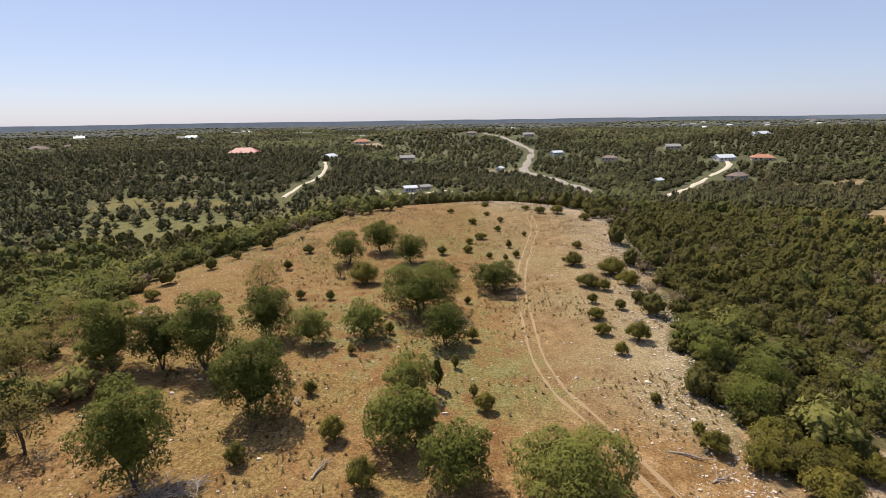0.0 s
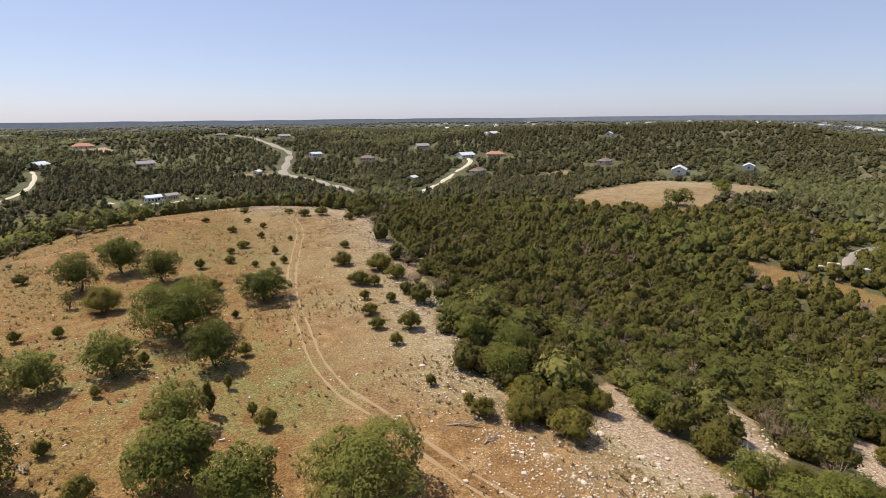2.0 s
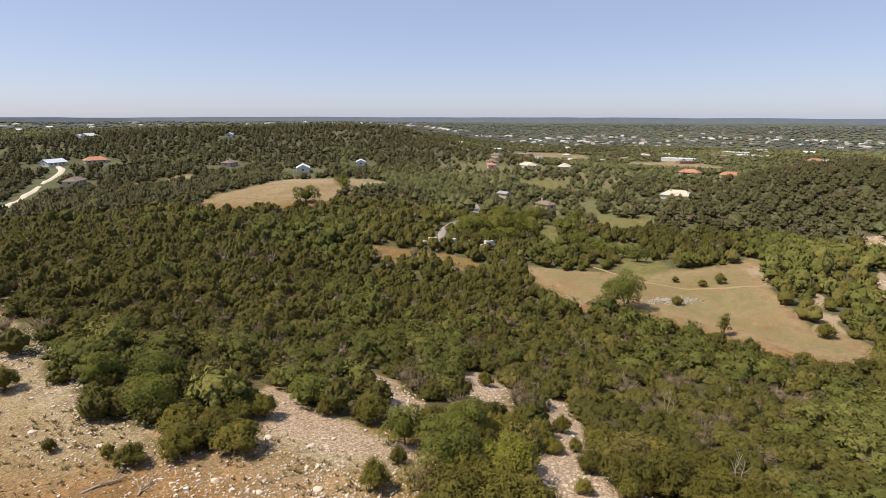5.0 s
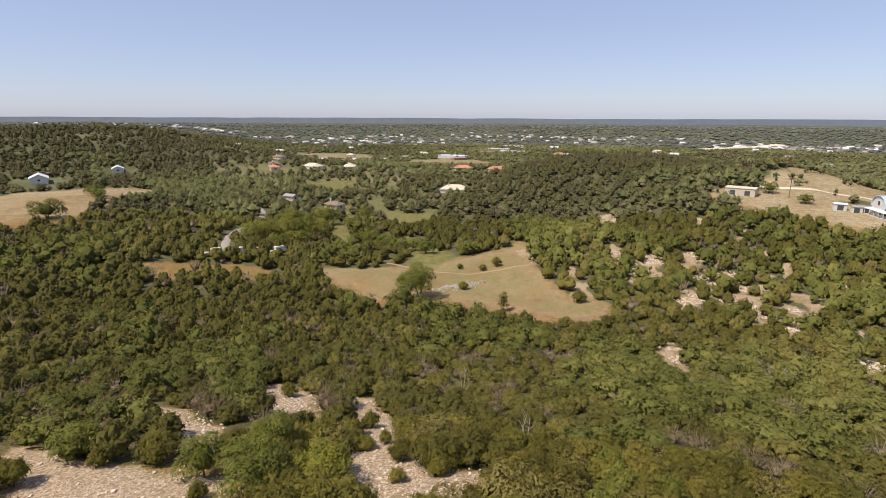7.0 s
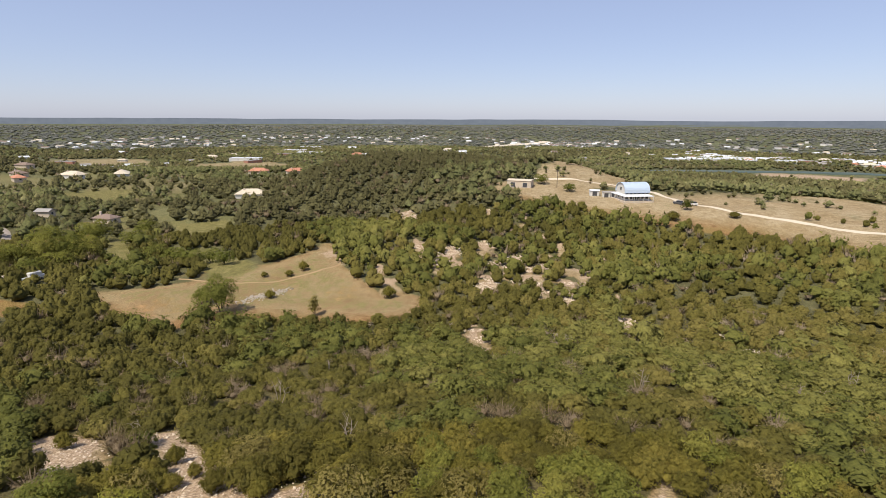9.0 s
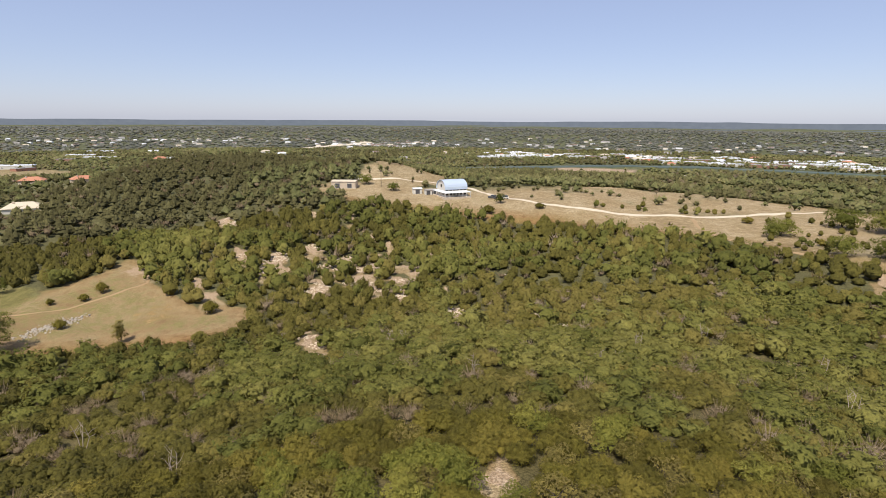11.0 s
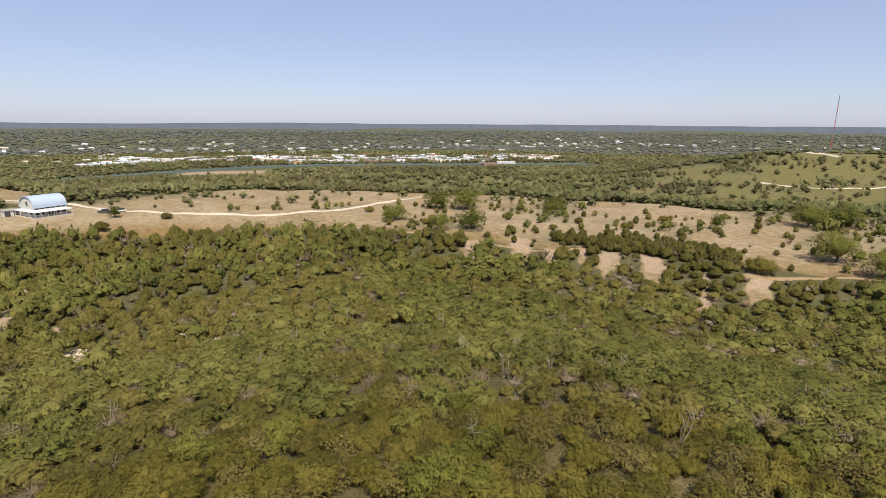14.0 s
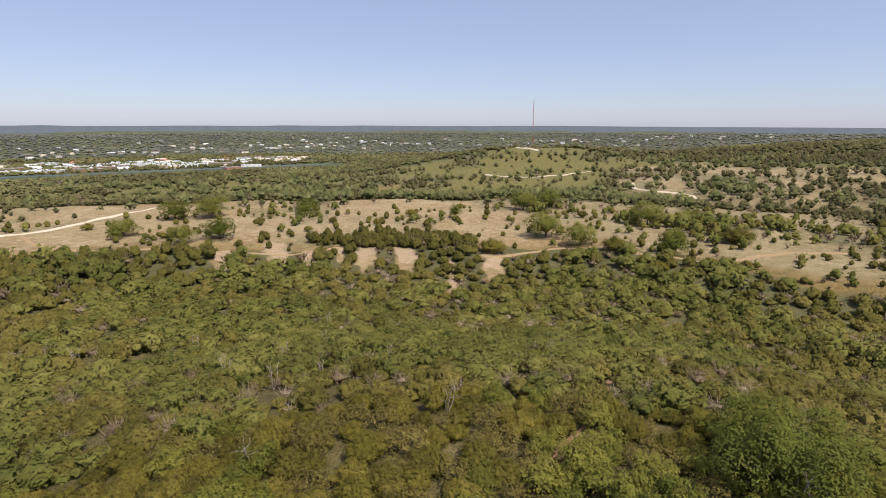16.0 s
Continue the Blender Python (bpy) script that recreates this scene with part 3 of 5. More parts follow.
    pale = np.clip(0.85 * (1 - smooth(-22, 4, ridge)) + 0.5 * (1 - smooth(-2, 8, region(x, y, YARD))) + 0.8 * (1 - smooth(-20, 40, chain(x, y, EAST_VALLEY))) + 0.25 * (1 - smooth(-20, 30, chain(x, y, WEST_VALLEY))) + 0.55 * (1 - smooth(-4, 6, region(x, y, MEADOW))) + 0.8 * glades(x, y) + 0.7 * (1 - smooth(-3, 6, region(x, y, SOUTH_BANK))) + 0.4 * np.exp(-((d + 3) / 8) ** 2) * smooth(6, 16, x) * smooth(14, 24, y) + 0.3 * smooth(4, 14, x) * (1 - smooth(-2, 4, d)) + 0.55 * (1 - smooth(-4, 8, region(x, y, PASTURE))) + 0.6 * (1 - smooth(-20, 20, region(x, y, SOUTH_HILLS))) + 0.9 * smooth(300, 550, dist), 0, 0.9)
    stony = stony + 0.7 * bump(x, y, 189, -14, 5) + 0.45 * bump(x, y, 176, -16, 4) + 0.9 * (1 - smooth(-3, 3, chain(x, y, CUT_BANK))) + 1.2 * (1 - smooth(-3, 3, region(x, y, GRAVEL_PIT))) + 0.6 * bump(x, y, 30, 491, 9)
    canopy = (0.6 * smooth(80, 150, dist) + 0.4 * smooth(230, 420, dist)) * (1 - smooth(0.4, 0.9, o) * (1 - 0.6 * smooth(900, 1800, dist))) * (0.75 + 0.25 * smooth(700, 1300, dist))
    me = mesh_from("ground", np.stack([x, y, z], -1).reshape(-1, 3), faces, [SOIL], True,
                   [("dry", np.clip(o * 1.15, 0, 1).ravel()), ("green", np.clip(green, 0, 1).ravel()), ("stony", np.clip(stony, 0, 1).ravel()), ("dirt", np.clip(dirt, 0, 0.9).ravel()), ("canopy", canopy.ravel()), ("pale", pale.ravel())])
    tagged(new("ground", me), "dry stony limestone hill ground with tan dirt, straw grass and leaf litter", "ground", kind="structure")


build_ground()


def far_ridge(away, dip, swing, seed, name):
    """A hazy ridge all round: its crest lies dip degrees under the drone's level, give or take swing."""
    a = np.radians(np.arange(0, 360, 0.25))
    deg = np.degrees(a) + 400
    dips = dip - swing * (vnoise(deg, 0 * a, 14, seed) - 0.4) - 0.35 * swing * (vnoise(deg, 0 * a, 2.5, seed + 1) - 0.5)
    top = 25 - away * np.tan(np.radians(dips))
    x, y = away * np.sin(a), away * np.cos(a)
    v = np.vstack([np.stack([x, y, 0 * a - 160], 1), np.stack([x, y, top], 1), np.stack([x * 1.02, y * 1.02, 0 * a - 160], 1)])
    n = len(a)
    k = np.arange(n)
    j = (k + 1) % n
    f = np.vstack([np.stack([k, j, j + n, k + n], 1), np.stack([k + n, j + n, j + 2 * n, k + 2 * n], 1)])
    tagged(new("backdrop", mesh_from("backdrop", v, f, [RIDGE_HAZE], True)), name, "backdrop", kind="structure")


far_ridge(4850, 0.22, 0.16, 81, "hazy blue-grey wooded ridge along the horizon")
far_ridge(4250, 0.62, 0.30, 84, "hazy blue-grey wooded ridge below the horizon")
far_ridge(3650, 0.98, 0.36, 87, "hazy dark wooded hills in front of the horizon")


# ---- tracks and roads: low ribbons that follow the ground ----
def spline(pts, step):
    """A smooth line through the points, sampled evenly."""
    p = np.array(pts, float)
    q = np.vstack([2 * p[0] - p[1], p, 2 * p[-1] - p[-2]])
    out = []
    for k in range(1, len(q) - 2):
        t = np.linspace(0, 1, max(2, int(np.hypot(*(q[k + 1] - q[k])) / step)), endpoint=False)[:, None]
        a, b, c, d = q[k - 1], q[k], q[k + 1], q[k + 2]
        out.append(0.5 * (2 * b + (c - a) * t + (2 * a - 5 * b + 4 * c - d) * t * t + (3 * b - a - 3 * c + d) * t ** 3))
    return np.vstack(out + [p[-1:]])


def ribbon(name, pts, width, material, label, lift=0.04, step=1.5, shift=0.0, ragged=0.25, across=4, category="road"):
    c = spline(pts, step)
    t = np.gradient(c, axis=0)
    t /= np.linalg.norm(t, axis=1)[:, None] + 1e-9
    s = np.stack([t[:, 1], -t[:, 0]], 1)
    c = c + s * shift
    verts = []
    k = np.arange(len(c))
    wl = width / 2 * (1 + ragged * (vnoise(k, 0 * k, 3, 41) - 0.5) * 2)
    wr = width / 2 * (1 + ragged * (vnoise(k, 0 * k, 3, 47) - 0.5) * 2)
    for u in np.linspace(-1, 1, across + 1):
        q = c + s * (np.where(u < 0, wl, wr) * u)[:, None]
        edge = -1.6 * lift if abs(u) > 0.99 else 0.0
        verts.append(np.column_stack([q, height(q[:, 0], q[:, 1]) + lift + edge]))
    v = np.stack(verts, 1)
    n, m = v.shape[:2]
    i, j = np.meshgrid(np.arange(n - 1), np.arange(m - 1), indexing="ij")
    f = np.stack([i * m + j, i * m + j + 1, (i + 1) * m + j + 1, (i + 1) * m + j], -1).reshape(-1, 4)
    return tagged(new(name, mesh_from(name, v.reshape(-1, 3), f, [material], True)), label, category, kind="structure")


# ---- foliage: clouds of small leaf clumps ----
def leaf_cloud(rng, lobes, n, size, up=0.25, stray=0.75, slim=0.42, over=0.75, deep=0.84):
    """n leaf sprays (three corners) over the outside of some lobes (x, y, z, rx, ry, rz)."""
    lobes = np.array(lobes, float)
    area = lobes[:, 3] * lobes[:, 5]
    pick = rng.choice(len(lobes), n * 2, p=area / area.sum())
    d = rng.normal(size=(n * 2, 3))
    d /= np.linalg.norm(d, axis=1)[:, None]
    d[:, 2] = np.where(rng.random(n * 2) < over, np.abs(d[:, 2]), d[:, 2])
    rad = rng.uniform(deep, 1.08, (n * 2, 1))
    p = lobes[pick, :3] + d * lobes[pick, 3:] * rad
    inside = np.zeros(len(p), bool)
    for k, lo in enumerate(lobes):
        inside |= (pick != k) & ((((p - lo[:3]) / (lo[3:] * 0.7)) ** 2).sum(1) < 1)
    keep = np.where(~inside)[0][:n]
    p, d = p[keep], d[keep]
    heart = np.array([0, 0, 0.6 * np.average(lobes[:, 2], weights=area)])
    dome = (p - heart) / np.linalg.norm(p - heart, axis=1)[:, None]
    out = 0.62 * d + 0.38 * dome + np.array([0, 0, up * 0.5 + 0.25])
    out /= np.linalg.norm(out, axis=1)[:, None]
    nrm = d + rng.normal(size=d.shape) * stray * 0.6 + np.array([0, 0, up])
    nrm /= np.linalg.norm(nrm, axis=1)[:, None]
    b = np.array([0, 0, 1.0]) + d * 0.5 + rng.normal(size=nrm.shape) * 0.6
    b -= nrm * (b * nrm).sum(1)[:, None]
    b /= np.linalg.norm(b, axis=1)[:, None] + 1e-9
    a = np.cross(b, nrm)
    s = size * rng.uniform(0.6, 1.4, (len(p), 1))
    v = np.stack([p - a * s * slim - b * s * 0.4, p + a * s * slim - b * s * 0.3, p + b * s * 0.95], 1)
    return np.concatenate([v, np.repeat(out[:, None], 3, 1)], -1).reshape(-1, 6)


GOLD = (1 + 5 ** 0.5) / 2
BALL = np.array([(-1, GOLD, 0), (1, GOLD, 0), (-1, -GOLD, 0), (1, -GOLD, 0), (0, -1, GOLD), (0, 1, GOLD), (0, -1, -GOLD), (0, 1, -GOLD), (GOLD, 0, -1), (GOLD, 0, 1), (-GOLD, 0, -1), (-GOLD, 0, 1)]) / math.hypot(1, GOLD)
BALL_TRIS = np.array([(0, 11, 5), (0, 5, 1), (0, 1, 7), (0, 7, 10), (0, 10, 11), (1, 5, 9), (5, 11, 4), (11, 10, 2), (10, 7, 6), (7, 1, 8), (3, 9, 4), (3, 4, 2), (3, 2, 6), (3, 6, 8), (3, 8, 9), (4, 9, 5), (2, 4, 11), (6, 2, 10), (8, 6, 7), (9, 8, 1)])
GEM = np.array([(1, 0, 0), (0, 1, 0), (-1, 0, 0), (0, -1, 0), (0, 0, 1), (0, 0, -1)], float)
GEM_TRIS = np.array([(0, 1, 4), (1, 2, 4), (2, 3, 4), (3, 0, 4), (1, 0, 5), (2, 1, 5), (3, 2, 5), (0, 3, 5)])


def core(rng, lobes, shrink=0.72, round_ones=True):
    """Uneven closed masses of foliage inside the lobes."""
    shape, tris = (BALL, BALL_TRIS) if round_ones else (GEM, GEM_TRIS)
    out = []
    heart = np.array([0, 0, 0.6 * np.mean([q[2] for q in lobes])])
    for lo in lobes:
        c, q = np.array(lo[:3]), np.array(lo[3:]) * shrink
        p = c + shape * q * rng.uniform(0.84, 1.12, (len(shape), 1))
        o = shape + 0.5 * (p - heart) / (np.linalg.norm(p - heart, axis=1)[:, None] + 1e-6) + np.array([0, 0, 0.75])
        o /= np.linalg.norm(o, axis=1)[:, None] + 1e-6
        out.append(np.hstack([p, o])[tris.ravel()])
    return np.vstack(out)


def oak_lobes(rng, w, h, clumps=14):
    """A broad heart, and clumps that break its outline all round."""
    lobes = [(0, 0, h * 0.47, w * 0.36, w * 0.36, h * 0.41)]
    for k in range(clumps):
        a = k * 2.4 + rng.uniform(-0.4, 0.4)
        t = -0.85 + 1.8 * (k + rng.uniform(0.0, 1.0)) / clumps
        q = w * 0.37 * math.sqrt(max(0.03, 1 - t * t * (0.9 if t > 0 else 0.3))) * rng.uniform(0.8, 1.18)
        s = w * rng.uniform(0.09, 0.21)
        lobes.append((math.cos(a) * q, math.sin(a) * q, h * (0.50 + 0.36 * t) * rng.uniform(0.9, 1.08), s, s, s * rng.uniform(0.7, 1.0)))
    return lobes


def juniper_lobes(rng, w, h):
    """A broad rounded body and blunt leaders of uneven height."""
    lobes = [(0, 0, h * 0.38, w * 0.45, w * 0.45, h * 0.38)]
    for k in range(11):
        a = k * 2.4 + rng.uniform(-0.4, 0.4)
        q, s = w * 0.38 * math.sqrt((k + 0.3) / 11) * rng.uniform(0.8, 1.15), w * rng.uniform(0.13, 0.20)
        top = h * (1.0 - 0.42 * (k / 11)) * rng.uniform(0.84, 1.06)
        lobes.append((math.cos(a) * q, math.sin(a) * q, top * 0.64, s, s, top * 0.33))
    return lobes


def sticks(rng, n, w, h, thick):
    """Bare twigs that fan out from the base, as thin kites."""
    a = rng.uniform(0, 2 * math.pi, n)
    q = w * 0.5 * np.sqrt(rng.random(n))
    tip = np.stack([np.cos(a) * q, np.sin(a) * q, h * rng.uniform(0.6, 1.05, n)], 1)
    foot = tip * rng.uniform(0.1, 0.55, (n, 1))
    side = np.cross(tip - foot, rng.normal(size=(n, 3)))
    side = side / (np.linalg.norm(side, axis=1)[:, None] + 1e-9) * thick
    v = np.stack([foot + side, tip, foot - side], 1).reshape(-1, 3)
    return np.hstack([v, np.tile((0.0, 0.0, 1.0), (len(v), 1))])


RNG = np.random.default_rng(7)
LEVELS = {}
for level, (n_leaf, size) in {"near": (230, 0.115), "nearmid": (100, 0.15), "mid": (30, 0.20), "midfar": (12, 0.27), "far": (6, 0.34), "speck": (3, 0.4), "dot": (3, 0.5)}.items():
    for kind in ("juniper", "oak", "brush"):
        made = []
        for k in range(6):
            if kind == "oak":
                lo = oak_lobes(RNG, 1.0, 0.9, 14 if level in ("near", "nearmid") else 9)
                v = leaf_cloud(RNG, lo, n_leaf, size * 0.64, up=0.6, slim=0.36)
            elif kind == "juniper":
                lo = juniper_lobes(RNG, 1.0, 1.0)
                v = leaf_cloud(RNG, lo, n_leaf, size * 0.62, up=0.45, slim=0.3, over=0.4)
            else:
                lo = oak_lobes(RNG, 1.0, 0.75)[:5]
                v = np.vstack([sticks(RNG, n_leaf // 3 + 8, 1.0, 0.85, 0.012 if level in ("near", "nearmid") else 0.03), leaf_cloud(RNG, lo, n_leaf // 3, size * 0.5)])
            many, solid = {"near": (9, True), "nearmid": (7, True), "mid": (5, True), "midfar": (5, False), "far": (4, False), "speck": (2, False), "dot": (1, False)}[level]
            if kind == "brush":
                v = np.vstack([v, core(RNG, lo[:1], 0.5)])
            else:
                v = np.vstack([v, core(RNG, lo[:many], 0.80 if level in ("near", "nearmid") else 0.88, solid)])
            made.append(v.astype(np.float32))
        LEVELS[level, kind] = made


def scatter(rng, r0, r1, cell, az0=-50.0, az1=240.0):
    """Places on a shaken square grid, between two distances from the hilltop's end."""
    g = np.arange(-r1, r1, cell)
    x, y = [q.ravel() for q in np.meshgrid(g, g)]
    x, y = x + rng.uniform(-0.5, 0.5, x.size) * cell, y + rng.uniform(-0.5, 0.5, x.size) * cell
    r, az = np.hypot(x, y), np.degrees(np.arctan2(x, y))
    az = np.where(az < -120, az + 360, az)
    ok = (r >= r0) & (r < r1) & (az > az0) & (az < az1)
    return x[ok], y[ok]


def clearance(x, y):
    """1 where no road or building is."""
    ok = np.ones(len(x), bool)
    for pts, w in KEEP_CLEAR:
        line = [(*p[:2], w) for p in pts]
        ok &= chain(x, y, line) > 0
        ok &= (chain(1.03 * x, 1.03 * y, line) > 0) | (np.hypot(x, y) < 250)
    return ok


def grow(name, level, r0, r1, cell, width, label, seed, low=1.0, only=None):
    """One belt of woods: junipers, oaks and grey brush in drifts."""
    rng = np.random.default_rng(seed)
    x, y = scatter(rng, r0, r1, cell)
    keep = (rng.random(len(x)) > openness(x, y) * 1.02) & clearance(x, y)
    if only:
        keep = chain(x, y, only) < 0
    x, y = x[keep], y[keep]
    o = openness(x, y)
    small = np.where((o > 0.45) & (chain(x, y, RIDGE) < 12), 0.6, 1.0)
    short = np.where((y < 12) & (np.hypot(x, y) < 120), 0.8, 1.0) * np.where((y < -95) & (np.hypot(x, y) < 170), 0.72, 1.0)
    dark = dark_zone(x, y)
    drift = fnoise(x, y, 26 if r1 < 400 else 110, 61) - 0.3 * dark
    u = rng.random(len(x))
    kind = np.where(u < (0.15 if r1 < 100 else 0.10) + 0.08 * smooth(-20, -60, y) * (x < 15), 2, np.where(u + (drift - 0.5) * 2.6 > 0.66, 1, 0))
    z = height(x, y)
    # belts past 300 m take the leaf colours with haze painted in
    for k, (sp, mat) in enumerate((("juniper", JUNIPER if r1 < 300 else JUNIPER_HAZED if r1 < 2000 else WOODS_HAZED), ("oak", OAK if r1 < 300 else OAK_HAZED if r1 < 2000 else WOODS_HAZED), ("brush", BRUSH))):
        sel = np.where(kind == k)[0]
        if not len(sel):
            continue
        verts, tones, outs = [], [], []
        which = rng.integers(0, 6, len(sel))
        for t in range(6):
            q = sel[which == t]
            if not len(q):
                continue
            tpl = LEVELS[level, sp][t]
            w = width * rng.uniform(0.65, 1.35, len(q)) * (1.15 if k == 1 else 0.9) * small[q]
            hgt = np.minimum(w * rng.uniform(0.8, 1.15, len(q)) * (0.82, 1.0, 0.9)[k] * low * short[q], 9)
            a = rng.uniform(0, 2 * math.pi, len(q))
            c, s = np.cos(a), np.sin(a)
            vx = (tpl[None, :, 0] * c[:, None] - tpl[None, :, 1] * s[:, None]) * w[:, None] + x[q][:, None]
            vy = (tpl[None, :, 0] * s[:, None] + tpl[None, :, 1] * c[:, None]) * w[:, None] + y[q][:, None]
            vz = tpl[None, :, 2] * hgt[:, None] + z[q][:, None] - 0.05 * w[:, None]
            verts.append(np.stack([vx, vy, vz], -1).reshape(-1, 3))
            outs.append(np.stack([tpl[None, :, 3] * c[:, None] - tpl[None, :, 4] * s[:, None], tpl[None, :, 3] * s[:, None] + tpl[None, :, 4] * c[:, None], np.repeat(tpl[None, :, 5], len(q), 0)], -1).reshape(-1, 3))
            tone = np.clip(rng.normal(0.42, 0.30, len(q)) + (fnoise(x[q], y[q], 38 if r1 < 300 else 150, 71) - 0.5) * 1.2 - 0.5 * dark[q] + (0.34 * smooth(-5, -50, y[q]) if r1 < 160 else 0.0), 0, 1)
            tones.append(np.repeat(tone, tpl.shape[0]))
        v = np.vstack(verts)
        f = np.arange(len(v), dtype=np.int32).reshape(-1, 3)
        me = mesh_from(name, v, f, [mat], False, [("tone", np.concatenate(tones)), ("outward", np.vstack(outs))])
        words = {"juniper": "dark olive ashe juniper", "oak": "bright green live oak", "brush": "grey half-bare brush"}[sp]
        tagged(new(f"{sp}_woods", me), f"{words} {label}", "woods", kind="stuff")
    print(name, len(x))


# ---- single trees ----
def tube(path, radii, sides=6):
    """A tapered tube along a path, as quads (verts, faces)."""
    path, radii = np.array(path, float), np.array(radii, float)
    t = np.gradient(path, axis=0)
    t /= np.linalg.norm(t, axis=1)[:, None] + 1e-9
    s = np.cross(t, (0.31, 0.83, 0.2))
    s /= np.linalg.norm(s, axis=1)[:, None] + 1e-9
    u = np.cross(t, s)
    a = np.linspace(0, 2 * math.pi, sides, endpoint=False)
    v = path[:, None] + radii[:, None, None] * (np.cos(a)[None, :, None] * s[:, None] + np.sin(a)[None, :, None] * u[:, None])
    n = len(path)
    f = [(i * sides + j, i * sides + (j + 1) % sides, (i + 1) * sides + (j + 1) % sides, (i + 1) * sides + j) for i in range(n - 1) for j in range(sides)]
    return v.reshape(-1, 3), np.array(f)


def merged(pieces):
    vs, fs, k = [], [], 0
    for v, f in pieces:
        vs.append(v)
        fs.append(np.asarray(f) + k)
        k += len(v)
    return np.vstack(vs), np.vstack(fs)


def limbs_mesh(rng, lobes, w, h, stems, thick):
    """Leaning stems that share one foot, and limbs that fork off their tops to the clumps of the crown."""
    verts, faces, tops = [], [], []
    count = 0

    def add(path, radii, root=None):
        nonlocal count
        v, f = tube(path, radii)
        if root is not None:
            v = v[6:]
            f = np.where(f < 6, f + root, f - 6 + count)
        else:
            f = f + count
        verts.append(v)
        faces.append(f)
        count += len(v)

    for k in range(stems):
        a = rng.uniform(0, 2 * math.pi)
        lean = rng.uniform(0.05, 0.15) * w * (0.3 if stems == 1 else 1)
        top = np.array([math.cos(a) * lean, math.sin(a) * lean, h * rng.uniform(0.26, 0.36)])
        foot = np.array([0, 0, -0.25])
        mid = (foot + top) / 2 + rng.normal(size=3) * 0.025 * w
        add([foot, (foot + mid) / 2, mid, top], [thick * 1.6, thick, thick * 0.85, thick * 0.7], 0 if k else None)
        tops.append((top, count - 6))
    for lo in lobes[1:10]:
        tip = np.array(lo[:3])
        top, ring = min(tops, key=lambda q: np.linalg.norm(q[0] - tip))
        if tip[2] < top[2] + 0.05 * h:
            tip = tip + np.array([0, 0, 0.1 * h])
        m = (top + tip) / 2 + rng.normal(size=3) * 0.04 * w
        add([top, m, tip], [thick * 0.5, thick * 0.32, thick * 0.1], ring)
    return np.vstack(verts), np.vstack(faces)


def tris_of(v):
    return np.arange(len(v), dtype=np.int32).reshape(-1, 3)


def tree_meshes(rng, kind, w, h, leaf, cover=1.0):
    """Meshes of trunk and crown for a tree w wide and h high."""
    if kind == "juniper":
        lo = juniper_lobes(rng, w, h)
        n = int(cover * 5.5 * (w * w + 2 * w * h) / 2 / (leaf * leaf * 1.5))
        v = np.vstack([leaf_cloud(rng, lo, int(n * 0.6), leaf, up=0.45, slim=0.28, over=0.35, deep=0.74), core(rng, lo, 0.72)])
        tv, tf = limbs_mesh(rng, lo, w, h, 2, 0.018 * w + 0.02)
    else:
        lo = oak_lobes(rng, w, h, 24 if w > 4 else 16)
        n = int(cover * 6.0 * (w * w + 2 * w * h * 0.6) / 2 / (leaf * leaf * 1.6))
        v = leaf_cloud(rng, lo, int(n * 0.95), leaf, up=0.6, slim=0.36, deep=0.66)
        if cover > 0.6:
            v = np.vstack([v, core(rng, lo[:1], 0.70)])
        if cover < 0.8:
            v = np.vstack([v, sticks(rng, 60, w * 0.9, h * 0.95, 0.02)])
        tv, tf = limbs_mesh(rng, lo, w, h, 3 if w > 5 else 2, 0.012 * w + 0.03)
    v[:, 2] = np.maximum(v[:, 2], 0.03)
    return v.astype(np.float32), tv, tf


def tree(name, label, kind, leaves, x, y, w, h, rng, leaf=0.17, cover=1.0, group="", wood=BARK):
    ob = thing(name, label, "tree" if h > 2.6 else "shrub", group)
    v, tv, tf = tree_meshes(rng, kind, w, h, leaf, cover)
    for pname, me in (("crown", mesh_from("crown", v[:, :3], tris_of(v), [leaves], False, [("outward", v[:, 3:])])), ("trunk", mesh_from("trunk", tv, tf, [wood], True))):
        p = new(pname, me)
        p.parent = ob
    ob.matrix_basis = Matrix.Translation((x, y, float(height(x, y))))
    return ob


TREES = np.random.default_rng(21)
HILL_OAKS = [(-34.8, 51.9, 6.8, 9.0), (-29.8, 52.1, 4.5, 7.1), (-25.1, 51.7, 6.8, 9.2), (-16.8, 42.8, 6.5, 8.0), (-22.5, 33.6, 5.9, 9.0),
             (-21.2, 59.9, 5.7, 7.3), (-15.6, 57.9, 4.7, 4.6), (-9.5, 59.7, 5.2, 4.4), (-3.3, 68.4, 10.0, 7.3), (0.0, 57.5, 4.9, 5.2),
             (7.4, 78.1, 7.1, 4.6), (-4.1, 37.8, 5.2, 5.2), (-3.5, 45.4, 4.5, 4.8), (-2.0, 38.4, 3.2, 5.2), (0.7, 33.0, 5.1, 5.0),
             (8.2, 30.9, 8.1, 5.6), (-12.4, 101.8, 6.8, 6.8), (-17.5, 94.4, 6.0, 6.2), (-6.1, 94.3, 5.6, 5.5)]
for k, (x, y, w, h) in enumerate(HILL_OAKS):
    tree("live_oak", "broad bright green live oak on dry hilltop grass" if w > 5.5 else "small green live oak with a forked trunk on dry grass", "oak",
         OAK_ONE, x, y, w * 1.04, h, TREES, 0.19, 1.45, "live oaks on the hilltop")
tree("live_oak", "large dense blue-green live oak above the low thicket", "oak", OAK_ONE, -28.8, -29.2, 9.9, 7.0, TREES, 0.17, 1.1)
